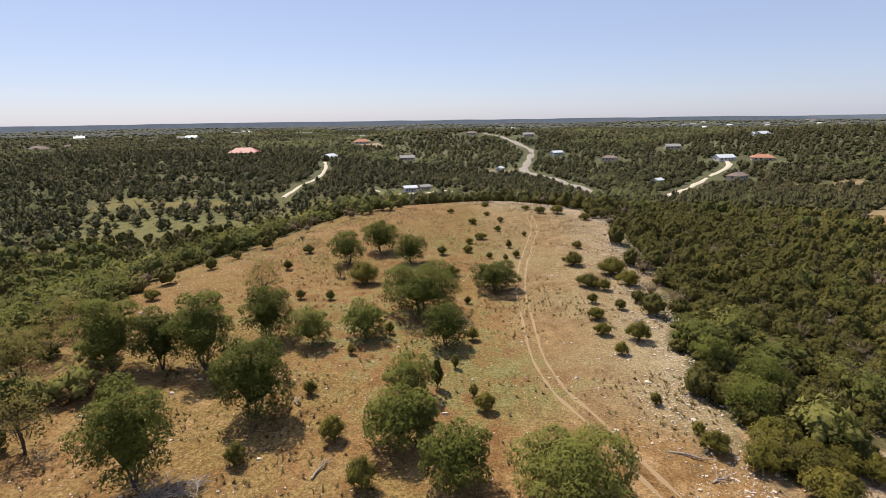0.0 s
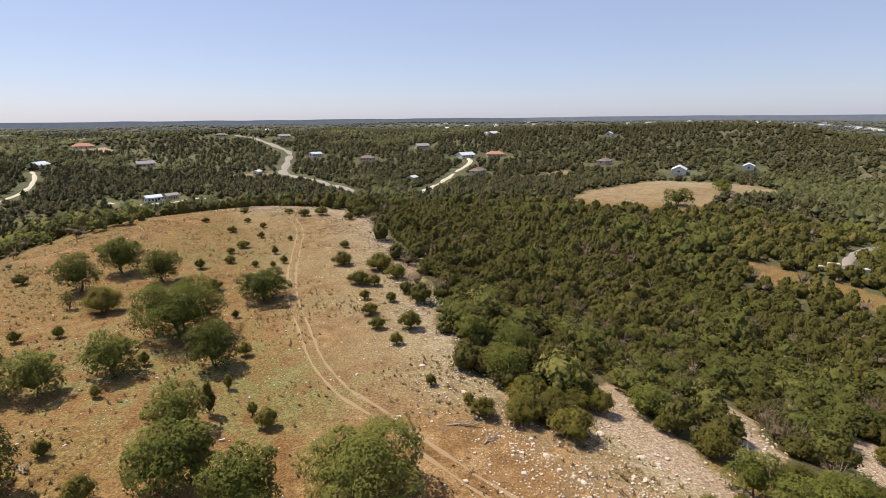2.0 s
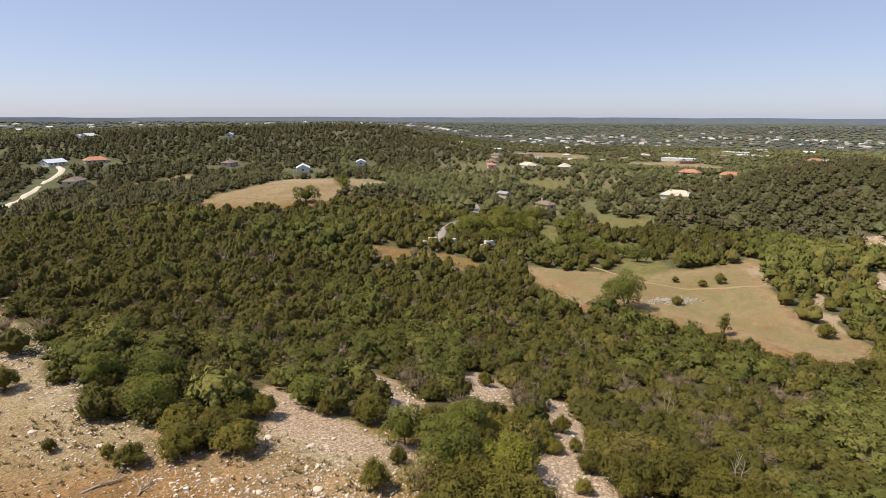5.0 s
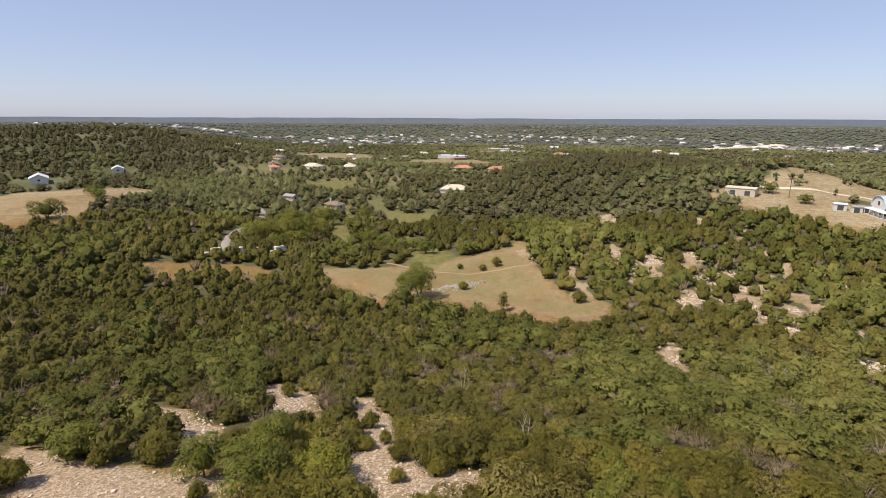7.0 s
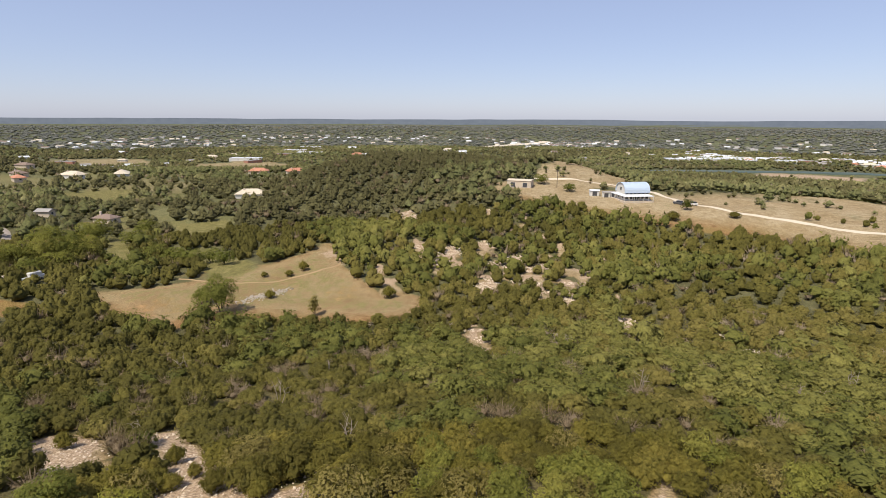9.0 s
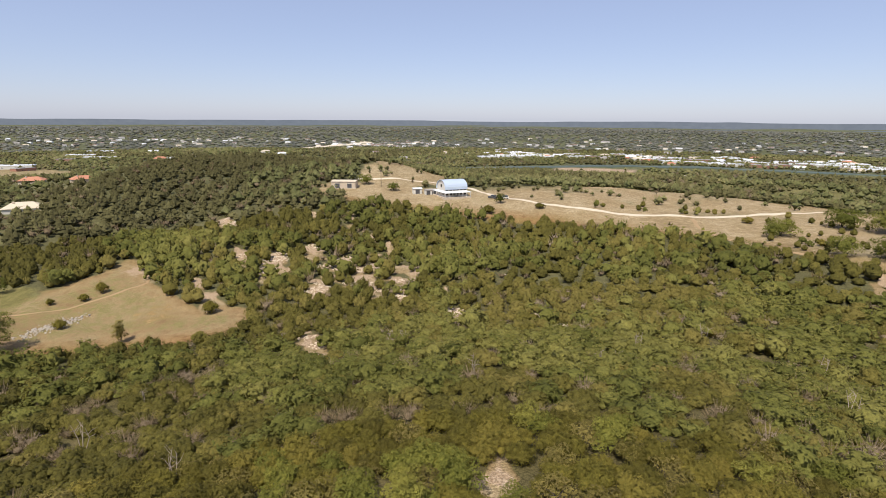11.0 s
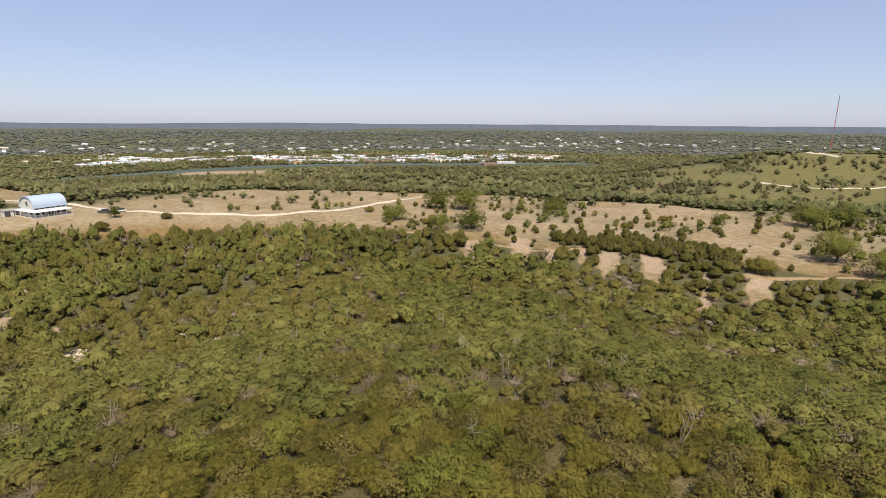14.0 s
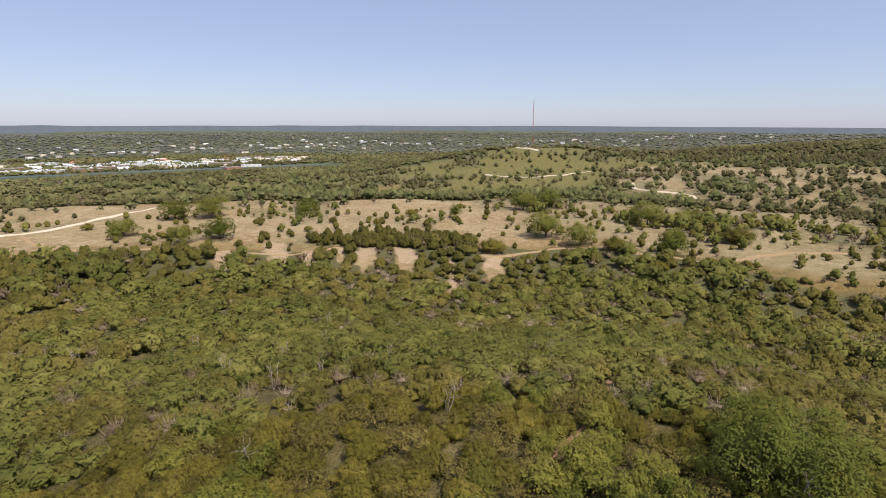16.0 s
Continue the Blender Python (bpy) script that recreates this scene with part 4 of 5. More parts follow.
for x, y, w, h in [(-27.0, 76.9, 5.8, 5.7), (-43.6, 54.8, 5.3, 5.3), (-41.0, 47.2, 5.5, 7.4), (-33.9, 38.1, 4.5, 6.1), (-17.4, 85.3, 2.0, 3.0), (-36.5, 33.0, 5.0, 6.5), (-45.5, 62.0, 5.0, 5.5)]:
    tree("half_bare_oak", "dusty grey half-bare oak with open crown", "oak", PALE_ONE, x, y, w, h, TREES, 0.17, 0.42, "half-bare oaks")
HILL_JUNIPERS = [(-9.3, 38.9, 2.4, 2.6), (-6.1, 32.9, 2.5, 2.9), (-16.2, 36.0, 1.8, 2.0), (3.4, 43.4, 2.1, 2.1), (2.5, 45.9, 1.0, 1.5), (-0.9, 47.5, 1.3, 3.6),
                 (0.9, 51.5, 0.9, 1.8), (-12.9, 46.2, 1.5, 1.7), (-21.1, 74.6, 1.6, 1.7), (-16.7, 74.1, 1.6, 1.7), (-42.8, 74.6, 2.5, 1.9), (-26.4, 101.6, 2.4, 2.0),
                 (-27.4, 90.4, 2.0, 2.0), (3.1, 72.4, 1.1, 1.2), (-6.8, 61.1, 1.2, 1.8), (-10.5, 55.0, 1.1, 1.4), (-22.1, 47.1, 1.1, 1.5), (-12.9, 82.0, 5.6, 4.0),
                 (1.1, 86.0, 2.8, 2.2), (3.1, 58.9, 1.7, 1.9), (-31.0, 44.2, 2.2, 2.6)]
CREST_JUNIPERS = [(-0.5, 98.5, 2.2, 2.0), (4.4, 100.4, 2.2, 1.6), (7.5, 111.2, 2.9, 1.7), (11.8, 117.9, 1.8, 1.5), (12.7, 104.2, 1.5, 1.9), (8.2, 96.2, 1.4, 1.3),
                  (11.0, 94.4, 1.1, 1.4), (13.2, 96.6, 1.5, 1.7), (17.1, 113.2, 1.3, 1.2), (13.5, 128.3, 1.9, 1.4), (10.9, 136.1, 2.0, 1.2), (6.7, 126.3, 2.4, 1.6),
                  (1.7, 140.0, 2.1, 1.5), (11.4, 149.6, 2.5, 1.4), (24.6, 137.3, 3.2, 2.1), (29.0, 137.5, 3.8, 2.7), (34.0, 128.6, 3.3, 2.0), (5.0, 107.4, 1.9, 1.4),
                  (21.7, 142.4, 2.4, 1.5), (39.9, 137.3, 3.2, 2.1)]
RIM_JUNIPERS = [(26.0, 102.8, 2.2, 1.7), (22.4, 90.8, 4.1, 2.7), (21.7, 78.0, 4.1, 2.3), (20.4, 71.1, 1.7, 1.7), (19.3, 65.2, 2.6, 1.9), (18.7, 60.2, 2.2, 1.8),
                (23.5, 68.6, 1.8, 1.8), (23.4, 76.0, 2.2, 2.1), (27.2, 84.7, 5.2, 3.3), (28.3, 70.0, 1.9, 2.1), (22.3, 58.4, 3.2, 2.6), (19.2, 54.7, 1.7, 1.6),
                (28.0, 78.7, 3.8, 2.7), (18.9, 44.1, 1.2, 1.4), (20.6, 39.4, 1.2, 1.3), (27.7, 19.7, 2.3, 2.7), (31.6, 20.2, 1.6, 1.7), (44.1, 9.0, 1.4, 1.6), (31.8, 34.6, 2.8, 2.6), (40.5, 7.0, 2.6, 2.2), (37.5, 3.5, 2.2, 1.8), (42.5, 10.5, 2.0, 1.6), (36.0, 6.5, 1.5, 1.3), (49.0, 11.5, 2.2, 2.0), (35.5, 30.5, 2.0, 1.8), (60.0, 24.5, 2.4, 2.2)]
for rows, label, group in ((HILL_JUNIPERS, "dark olive juniper shrub on tan dry grass", "juniper shrubs on the hilltop"),
                           (CREST_JUNIPERS, "small dark juniper shrub on the bare crest", "juniper shrubs on the crest"),
                           (RIM_JUNIPERS, "dense dark juniper shrub on the stony rim", "juniper shrubs along the rim")):
    for x, y, w, h in rows:
        tree("juniper_shrub" if h < 3 else "juniper_tree", label, "juniper", JUNIPER_ONE, x, y, w, h, TREES, 0.13, 1.0, group)
for x, y, w, h in [(26.5, 42.5, 4.6, 3.8), (31.0, 38.5, 5.0, 3.6), (36.5, 33.5, 4.2, 3.4), (30.5, 47.0, 5.2, 4.2), (27.5, 52.0, 4.0, 3.6), (34.9, 21.5, 3.9, 4.0), (32.7, 16.2, 5.2, 5.0), (38.5, 17.5, 4.2, 4.4)]:
    tree("live_oak", "dense green live oak at the foot of the stony rim", "oak", OAK_ONE, x, y, w, h, TREES, 0.17, 1.0, "oaks below the rim")
tree("sumac_bush", "round yellow-green leafy bush among darker oaks", "oak", GOLD_ONE, 34.8, 12.2, 5.0, 3.4, TREES, 0.16, 1.1)


def standing(rows, name, label, kind, leaves, leaf, group=""):
    for x, y, w, h in rows:
        tree(name, label, kind, leaves, x, y, w, h, TREES, leaf, 0.9, group)


standing([(141.8, 18.4, 9.8, 11.0), (150.1, 23.9, 5.0, 5.3)], "pecan_tree", "tall full green tree standing in the meadow", "oak", OAK_ONE, 0.32)
standing([(205, 81, 13, 9), (208, 74, 12, 9), (202, 86, 11, 8), (209, 69, 12, 8), (196, 90, 10, 8), (244, 76, 13, 9), (234, 89, 12, 9), (195, 72, 9, 6)], "pecan_tree", "broad yellow-green pecan tree beside the paved lane", "oak", SCRUB_ONE, 0.4, "pecans by the lane")
standing([(184, 75, 8, 6), (234, 60, 9, 6), (209, 47, 8, 6), (201, 39, 9, 6), (192, 32, 8, 6), (198, 27, 8, 5), (256, 60, 9, 7), (190, 22, 7, 5)], "live_oak", "dark round live oak on the valley lawn", "oak", OAK_ONE, 0.4, "oaks on the valley lawns")
standing([(133.4, -4.7, 3.2, 6.0)], "half_bare_oak", "thin half-bare tree at the meadow's edge", "oak", PALE_ONE, 0.25)
standing([(170.5, 1.1, 3.1, 2.6), (174.5, -3.4, 3.5, 3.8), (171.3, 8.6, 2.4, 2.0), (138.8, -24.9, 4.7, 3.6), (152.4, 6.6, 3.6, 2.8), (182, -20, 3, 2.4), (176, -18, 2.2, 2)], "juniper_shrub", "dark juniper shrub in the yellow meadow", "juniper", JUNIPER_ONE, 0.3, "meadow shrubs")
standing([(275.6, -137.5, 8.3, 5.6), (251.7, -141.9, 6.6, 4.6), (192.4, -165.8, 4.9, 5.2)], "live_oak", "single round live oak on the mown barn yard", "oak", OAK_ONE, 0.45, "yard oaks")
standing([(256.3, 198.2, 9.8, 5.8), (194.1, 171.4, 13.0, 7.2), (250.8, 192.3, 7.2, 5.3)], "live_oak", "broad live oak at the dry pasture's edge", "oak", OAK_ONE, 0.45, "pasture oaks")
standing([(183.0, -151.3, 6.0, 4.2), (174.4, -174.2, 6.0, 2.8)], "juniper_shrub", "low dark juniper by the pale road", "juniper", JUNIPER_ONE, 0.4, "roadside junipers")
standing([(76.0, -232.0, 13.0, 8.0), (64.0, -237.0, 14.0, 9.0), (58.1, -180.4, 9.0, 6.2), (47.8, -185.4, 11.0, 7.0), (84.4, -202.1, 11.0, 6.2), (25.8, -249.2, 11.0, 5.8),
          (-72.0, -236.0, 13.0, 9.0), (-86.0, -242.0, 12.0, 8.5), (-37.8, -218.8, 6.0, 6.0), (-63.2, -179.2, 14.0, 9.0), (-108.1, -191.0, 14.0, 8.5), (-70.1, -165.2, 11.0, 7.5),
          (-93.6, -149.0, 9.5, 7.0), (84.3, -195.0, 5.8, 5.5), (25.4, -240.0, 8.6, 5.0)], "live_oak", "spreading grey-green live oak on the pale ridge", "oak", OAK_ONE, 0.42, "oaks on the ridge")
standing([(-40.2, -162.6, 10.0, 5.0), (-81.9, -136.3, 6.4, 4.4), (-97.4, -136.3, 3.9, 3.0), (-106.2, -132.7, 3.5, 2.6), (-77.6, -154.1, 10.0, 4.6), (-119.9, -155.1, 12.0, 4.8), (12, -212, 4, 3), (-5, -206, 3.4, 3.6),
          (40, -215, 4.4, 3), (52, -205, 3.2, 2.6), (-20, -228, 5, 4), (-52, -222, 3.6, 3.4), (20, -196, 3.5, 2.4), (68, -192, 3, 2.4), (-88, -206, 5, 3.6), (102, -215, 5, 3)],
         "juniper_shrub", "dark olive juniper clump on pale stony ground", "juniper", JUNIPER_ONE, 0.36, "junipers on the ridge")


def snag(rng):
    ob = thing("dead_snag", "bleached bare dead tree poking out of the thicket", "dead tree", "dead snags")
    pieces = []
    for k in range(3):
        a = rng.uniform(0, 6.28)
        top = np.array([math.cos(a) * 0.7, math.sin(a) * 0.7, rng.uniform(2.6, 3.9)])
        mid = top * 0.55 + rng.normal(size=3) * 0.18
        pieces.append(tube([(0, 0, -0.2), mid, top], [0.055, 0.04, 0.015], 5))
        for b in range(4):
            s = mid + (top - mid) * rng.uniform(0, 0.8)
            e = s + np.array([rng.uniform(-0.9, 0.9), rng.uniform(-0.9, 0.9), rng.uniform(0.1, 0.9)])
            pieces.append(tube([s, (s + e) / 2 + rng.normal(size=3) * 0.12, e], [0.026, 0.018, 0.008], 4))
    v, f = merged(pieces)
    p = new("bare_trunk", mesh_from("bare_trunk", v, f, [DEADWOOD], True))
    p.parent = ob
    return ob


# ---- the thicket nearest the drone: each tree on its own ----
def thicket():
    rng = np.random.default_rng(31)
    kinds = []
    for k in range(12):
        sp = ("juniper", "juniper", "oak", "half")[k % 4]
        name = {"juniper": "juniper_tree", "oak": "scrub_oak", "half": "half_bare_scrub"}[sp]
        label = {"juniper": "olive-green ashe juniper in a dense hillside thicket", "oak": "bright green scrub oak in a dense hillside thicket",
                 "half": "grey-green half-bare scrub with dead twigs in the thicket"}[sp]
        w = 3.5
        h = {"juniper": 2.4, "oak": 2.7, "half": 2.1}[sp]
        leaves = {"juniper": JUNIPER_ONE, "oak": SCRUB_ONE, "half": PALE_ONE}[sp]
        kinds.append(tree(name, label, "juniper" if sp == "juniper" else "oak", leaves, 0, 0, w, h, rng, 0.17, 0.6 if sp == "half" else 0.9, "thicket trees below the hilltop"))
    x, y = scatter(rng, 26, 47, 2.2)
    ok = (rng.random(len(x)) > openness(x, y)) & clearance(x, y)
    x, y = x[ok], y[ok]
    used = set()
    for q in range(len(x)):
        drift = float(fnoise(x[q], y[q], 22, 61))
        u = rng.random()
        sp = 3 if u < (0.7 if x[q] < -22 and y[q] > 10 else 0.2) else (2 if u + (drift - 0.5) * 2.2 > 0.78 else int(rng.integers(0, 2)))
        k = sp + 4 * int(rng.integers(0, 3))
        s = rng.uniform(0.7, 1.3) * (1.12 if y[q] > -4 else 0.86)
        m = pose(x[q], y[q], float(height(x[q], y[q])) - 0.05, rng.uniform(-4, 4), rng.uniform(-4, 4), rng.uniform(0, 360))
        if k not in used:
            used.add(k)
            ob = kinds[k]
            ob.matrix_basis = m
        else:
            ob = copy_thing(kinds[k], m)
        ob.scale = (s, s, s * rng.uniform(0.85, 1.1))
    print("thicket", len(x), len(used))


def snags():
    rng = np.random.default_rng(77)
    kinds = [snag(rng) for k in range(5)]
    x, y = scatter(rng, 32, 105, 8.5, 60, 235)
    ok = (rng.random(len(x)) > openness(x, y)) & (rng.random(len(x)) < 0.2)
    for k, (a, b) in enumerate(zip(x[ok], y[ok])):
        m = pose(a, b, float(height(a, b)), rng.uniform(-12, 12), rng.uniform(-12, 12), rng.uniform(0, 360))
        ob = kinds[k] if k < 5 else copy_thing(kinds[k % 5], m)
        ob.matrix_basis = m
        s = rng.uniform(0.75, 1.2)
        ob.scale = (s, s, s)
    print("snags", int(ok.sum()))

# ---- tracks, roads and what is kept clear of trees ----
TRACK = [(17.5, 26), (15.1, 32.1), (13.6, 37.1), (12.3, 42.3), (10.6, 47.3), (10.0, 54.6), (10.5, 64.6), (11.3, 76.7), (13.6, 91.0), (17.6, 108.1), (20.7, 122.3), (21.5, 138.8)]
WEST_ROAD = [(-92, 306), (-93, 344), (-91, 385), (-98, 450), (-110, 504)]
HILL_ROAD = [(94, 327), (90, 402), (83, 444), (72, 480), (78, 520), (88, 562), (101, 632), (90, 680), (80, 748), (60, 790)]
STREET = [(124, 299), (174, 373), (217, 428), (240, 456), (256, 500)]
HOUSE_DRIVE = [(-44, 348), (-28, 334), (-12, 340), (2, 352), (10, 338)]
BARN_ROAD = [(290, -140), (262, -178), (227, -182), (207, -177), (180, -181), (161, -189), (146, -193), (132, -198), (118, -211), (109, -229), (103, -246), (95, -262)]
BARN_LOOP = [(118, -203), (104, -187), (86, -180), (61, -175), (29, -168), (8, -172)]
KNOB_ROAD = [(-129, -560), (-152, -505), (-189, -505), (-238, -545)]
KNOB_SCAR = [(-232, -800), (-240, -770), (-246, -735)]
SOUTH_ROAD = [(-202, -386), (-190, -350), (-205, -318), (-198, -288), (-216, -272)]
SOUTH_TRACK = [(-35, -158), (-65, -164), (-84, -150), (-102, -140), (-125, -142), (-150, -140)]
RED_TRAIL = [(-42.5, -78.8), (-33, -62), (-27.6, -53.3), (-22.7, -45.1), (-19.5, -40.6), (-14.7, -36.7), (-10.7, -32.8)]
EAST_LANE = [(176, 90), (190, 98), (207, 103), (232, 104), (253, 110), (268, 118)]
MEADOW_TRACK = [(176, 34), (168, 19.5), (166.5, 8), (169, -1), (172, -9), (175, -15), (186, -16)]
RIVER = [(760, -560), (700, -760), (620, -900), (470, -1010), (250, -1100), (60, -1180)]
RIVER_ROAD = [(560, -420), (610, -560), (560, -700), (480, -800)]
TOWN_ROAD = [(1500, -560), (1650, -760), (1780, -900)]
HOUSES = [
    # x, y, yaw, width, style
    (-22, 347, 20, 8, "white"), (-13, 356, 30, 7, "grey"), (-210, 576, 10, 30, "red"), (-600, 812, -15, 28, "brown"), (-866, 1307, 30, 22, "white"),
    (-514, 1124, 0, 26, "white"), (-118, 564, 70, 16, "white"), (-39, 577, 15, 15, "grey"), (50, 484, 60, 10, "white"), (123, 594, 20, 12, "white"),
    (163, 535, -30, 14, "brown"), (154, 389, 40, 8, "white"), (250, 486, 10, 18, "white"), (275, 470, -20, 17, "tile"), (208, 383, 35, 14, "brown"),
    (243, 582, 0, 15, "grey"), (363, 627, 25, 14, "white"), (116, 754, 10, 18, "grey"), (40, 774, -10, 18, "brown"), (-116, 782, 15, 22, "tile")]
MORE_HOUSES = [
    (338, 300, 40, 17, "white"), (399, 287, 35, 13, "white"), (321, 364, 20, 13, "brown"), (359, 629, 0, 12, "white"), (428, 481, 40, 11, "white"),
    (517, 170, 60, 18, "tan"), (516, 208, 40, 14, "brown"), (311, 117, 70, 8, "grey"), (292, 85, 60, 10, "brown"), (375, 23, 80, 16, "tan"),
    (547, 25, 75, 16, "tile"), (560, -9, 100, 15, "tile"), (540, 140, 10, 14, "tan"), (470, 190, 30, 12, "tile"), (610, 240, 60, 14, "brown")]
KEEP_CLEAR = [(TRACK, 2), (WEST_ROAD, 5), (HILL_ROAD, 8), (STREET, 8), (HOUSE_DRIVE, 8), (BARN_ROAD, 4), (BARN_LOOP, 3), (KNOB_ROAD, 6), (KNOB_SCAR, 5),
              (SOUTH_ROAD, 5), (SOUTH_TRACK, 3), (RED_TRAIL, 0.2), (EAST_LANE, 3), (RIVER, 34), (RIVER_ROAD, 10), (TOWN_ROAD, 25), ([(208, -150), (238, -166)], 14), ([(268, -122), (280, -126)], 10)]
KEEP_CLEAR += [([(h[0] - 4, h[1]), (h[0] + 4, h[1])], h[3] * 0.95) for h in HOUSES + MORE_HOUSES]
for s in (-0.66, 0.66):
    ribbon("dirt_track", TRACK, 0.42, RUT, "faint pale wheel rut worn into dry grass", 0.015, 0.6, s, 1.0, 2, "track")
ribbon("dirt_road", WEST_ROAD, 3.0, CALICHE, "pale crushed limestone ranch road", 0.25, 6)
ribbon("road", HILL_ROAD, 8.5, ASPHALT, "sun-bleached asphalt road climbing the hill", 0.5, 8, 0, 0.03)
ribbon("road", STREET, 5.0, CALICHE, "pale sunlit residential street between trees", 0.4, 8, 0, 0.03)
ribbon("driveway", HOUSE_DRIVE, 3.4, CALICHE, "pale curved gravel driveway", 0.25, 4)
ribbon("dirt_road", BARN_ROAD, 3.6, CALICHE, "pale crushed limestone road along the ridge", 0.15, 3)
ribbon("dirt_road", BARN_LOOP, 1.8, RUT, "worn pale dirt track along the ridge's edge", 0.10, 3)
ribbon("dirt_road", KNOB_ROAD, 5.0, CALICHE, "pale dirt road round the foot of the knob", 0.4, 8)
ribbon("dirt_road", KNOB_SCAR, 7.0, CALICHE, "steep white gravel cut on the knob", 0.5, 8)
ribbon("dirt_road", SOUTH_ROAD, 4.5, CALICHE, "pale dirt road through sparse shrubs", 0.3, 5)
ribbon("dirt_road", SOUTH_TRACK, 2.0, RUT, "faint pale track over stony ground", 0.1, 3)
ribbon("red_trail", RED_TRAIL, 0.7, plain("red_clay", (0.23, 0.130, 0.078), 0.97, size=0.5), "narrow reddish clay trail through the thicket", 0.05, 0.8, 0, 0.7, 2, "trail")
ribbon("dirt_road", MEADOW_TRACK, 0.9, RUT, "faint pale track across the yellow meadow", 0.1, 3, 0, 0.5)
ribbon("road", EAST_LANE, 3.6, ASPHALT, "grey paved lane between trees", 0.25, 5, 0, 0.05)
ribbon("dirt_road", RIVER_ROAD, 12, CALICHE, "pale gravel bank near the river", 0.8, 15)
ribbon("road", TOWN_ROAD, 40, CALICHE, "broad pale highway cut at the town's edge", 2.0, 30, 0, 0.3)
ribbon("water", RIVER, 32, WATER, "still greenish river between tree-lined banks", 1.2, 30, 0, 0.2, 6, "river")


# ---- stones and tufts on the hilltop ----
def stones(name, x, y, size, label, rng, flat=0.55, rock=None):
    corner = np.array([(i, j, k) for i in (-1, 1) for j in (-1, 1) for k in (-1, 1)], float) * 0.5
    quads = np.array([(0, 1, 3, 2), (4, 6, 7, 5), (0, 4, 5, 1), (2, 3, 7, 6), (0, 2, 6, 4), (1, 5, 7, 3)])
    n = len(x)
    v = corner[None] * rng.uniform(0.55, 1.25, (n, 8, 3))
    v[:, 1::2] *= rng.uniform(0.5, 0.95, (n, 1, 1))
    a = rng.uniform(0, 2 * math.pi, n)
    c, s = np.cos(a)[:, None], np.sin(a)[:, None]
    vx = (v[:, :, 0] * c - v[:, :, 1] * s) * size[:, None] + x[:, None]
    vy = (v[:, :, 0] * s + v[:, :, 1] * c) * size[:, None] * rng.uniform(0.6, 1, (n, 1)) + y[:, None]
    vz = (v[:, :, 2] + 0.25) * size[:, None] * flat + height(x, y)[:, None]
    verts = np.stack([vx, vy, vz], -1).reshape(-1, 3)
    f = (np.arange(n)[:, None, None] * 8 + quads[None]).reshape(-1, 4)
    tagged(new(name, mesh_from(name, verts, f, [rock or LIMESTONE])), label, "stones", kind="stuff")


def strew():
    rng = np.random.default_rng(41)
    x, y = rng.uniform(-45, 48, 150000), rng.uniform(12, 165, 150000)
    d = chain(x, y, HILLTOP)
    east = smooth(-4, 12, x - 0.04 * y)
    p = np.exp(-((d + 2) / 6.5) ** 2) * (0.12 + 0.88 * east) * smooth(0.3, 0.62, fnoise(x, y, 5, 51)) + 0.02 * (d < 0)
    p = np.maximum(p, 0.4 * (1 - smooth(-6, 1, chain(x, y, SHELF))) * smooth(0.35, 0.6, fnoise(x, y, 3, 52)))
    p = np.where(d < 14, p, 0)
    ok = rng.random(len(x)) < p * 0.8
    x, y = x[ok], y[ok]
    size = 0.10 + 0.17 * rng.random(len(x)) ** 2 + 0.3 * (rng.random(len(x)) < 0.05) * rng.random(len(x))
    stones("loose_stones", x, y, size, "pale loose limestone rubble strewn along the hill's rim", rng)
    x, y = rng.uniform(-55, 40, 9000), rng.uniform(18, 150, 9000)
    ok = (chain(x, y, HILLTOP) < 0) & (rng.random(len(x)) < smooth(0.3, 0.65, fnoise(x, y, 9, 57)))
    stones("pebbles", x[ok], y[ok], 0.05 + 0.10 * rng.random(int(ok.sum())) ** 2, "small pale limestone chips scattered in dry grass", rng)
    px, py = [], []
    for ax, ay, w in SLOPE_BARE + SLOPE_MORE + [(60, 15, 2), (52, 11, 2), (44, 9, 3), (37, 4, 4), (36, 8, 3), (54, 21, 2.4), (45, 29, 2.4), (60, 25, 2.4), (48, 32, 2.6), (35, 36, 1.8)]:
        k = int(13 * w * w) if math.hypot(ax, ay) < 70 else int(14 * w * w)
        a, q = rng.uniform(0, 2 * math.pi, k), 1.5 * w * np.sqrt(rng.random(k))
        px.append(ax + np.cos(a) * q)
        py.append(ay + np.sin(a) * q)
    px, py = np.concatenate(px), np.concatenate(py)
    stones("loose_stones", px, py, (0.12 + 0.22 * rng.random(len(px)) ** 2) * np.where(np.hypot(px, py) > 70, 2.0, 1.0), "pale limestone chips on bare patches of the slope", rng)
    k = 300
    a, q = rng.random(k), rng.normal(size=(k, 2))
    stones("rubble_pile", 150.5 + 9 * a + q[:, 0] * 1.4, 14 - 12 * a + q[:, 1] * 1.2, 0.25 + 0.5 * rng.random(k) ** 2, "grey heap of limestone rubble in the meadow", rng, 0.55, GREY_STONE)
    x, y = rng.uniform(-60, 45, 40000), rng.uniform(14, 160, 40000)
    ok = (openness(x, y) > 0.6) & (chain(x, y, HILLTOP) < 4) & (rng.random(len(x)) < smooth(0.35, 0.7, fnoise(x, y, 7, 55)) * 0.55)
    x, y = x[ok], y[ok]
    n = len(x)
    k = 5
    a = rng.uniform(0, 2 * math.pi, (n, k))
    hh = rng.uniform(0.10, 0.34, (n, k)) * rng.uniform(0.6, 1.3, (n, 1))
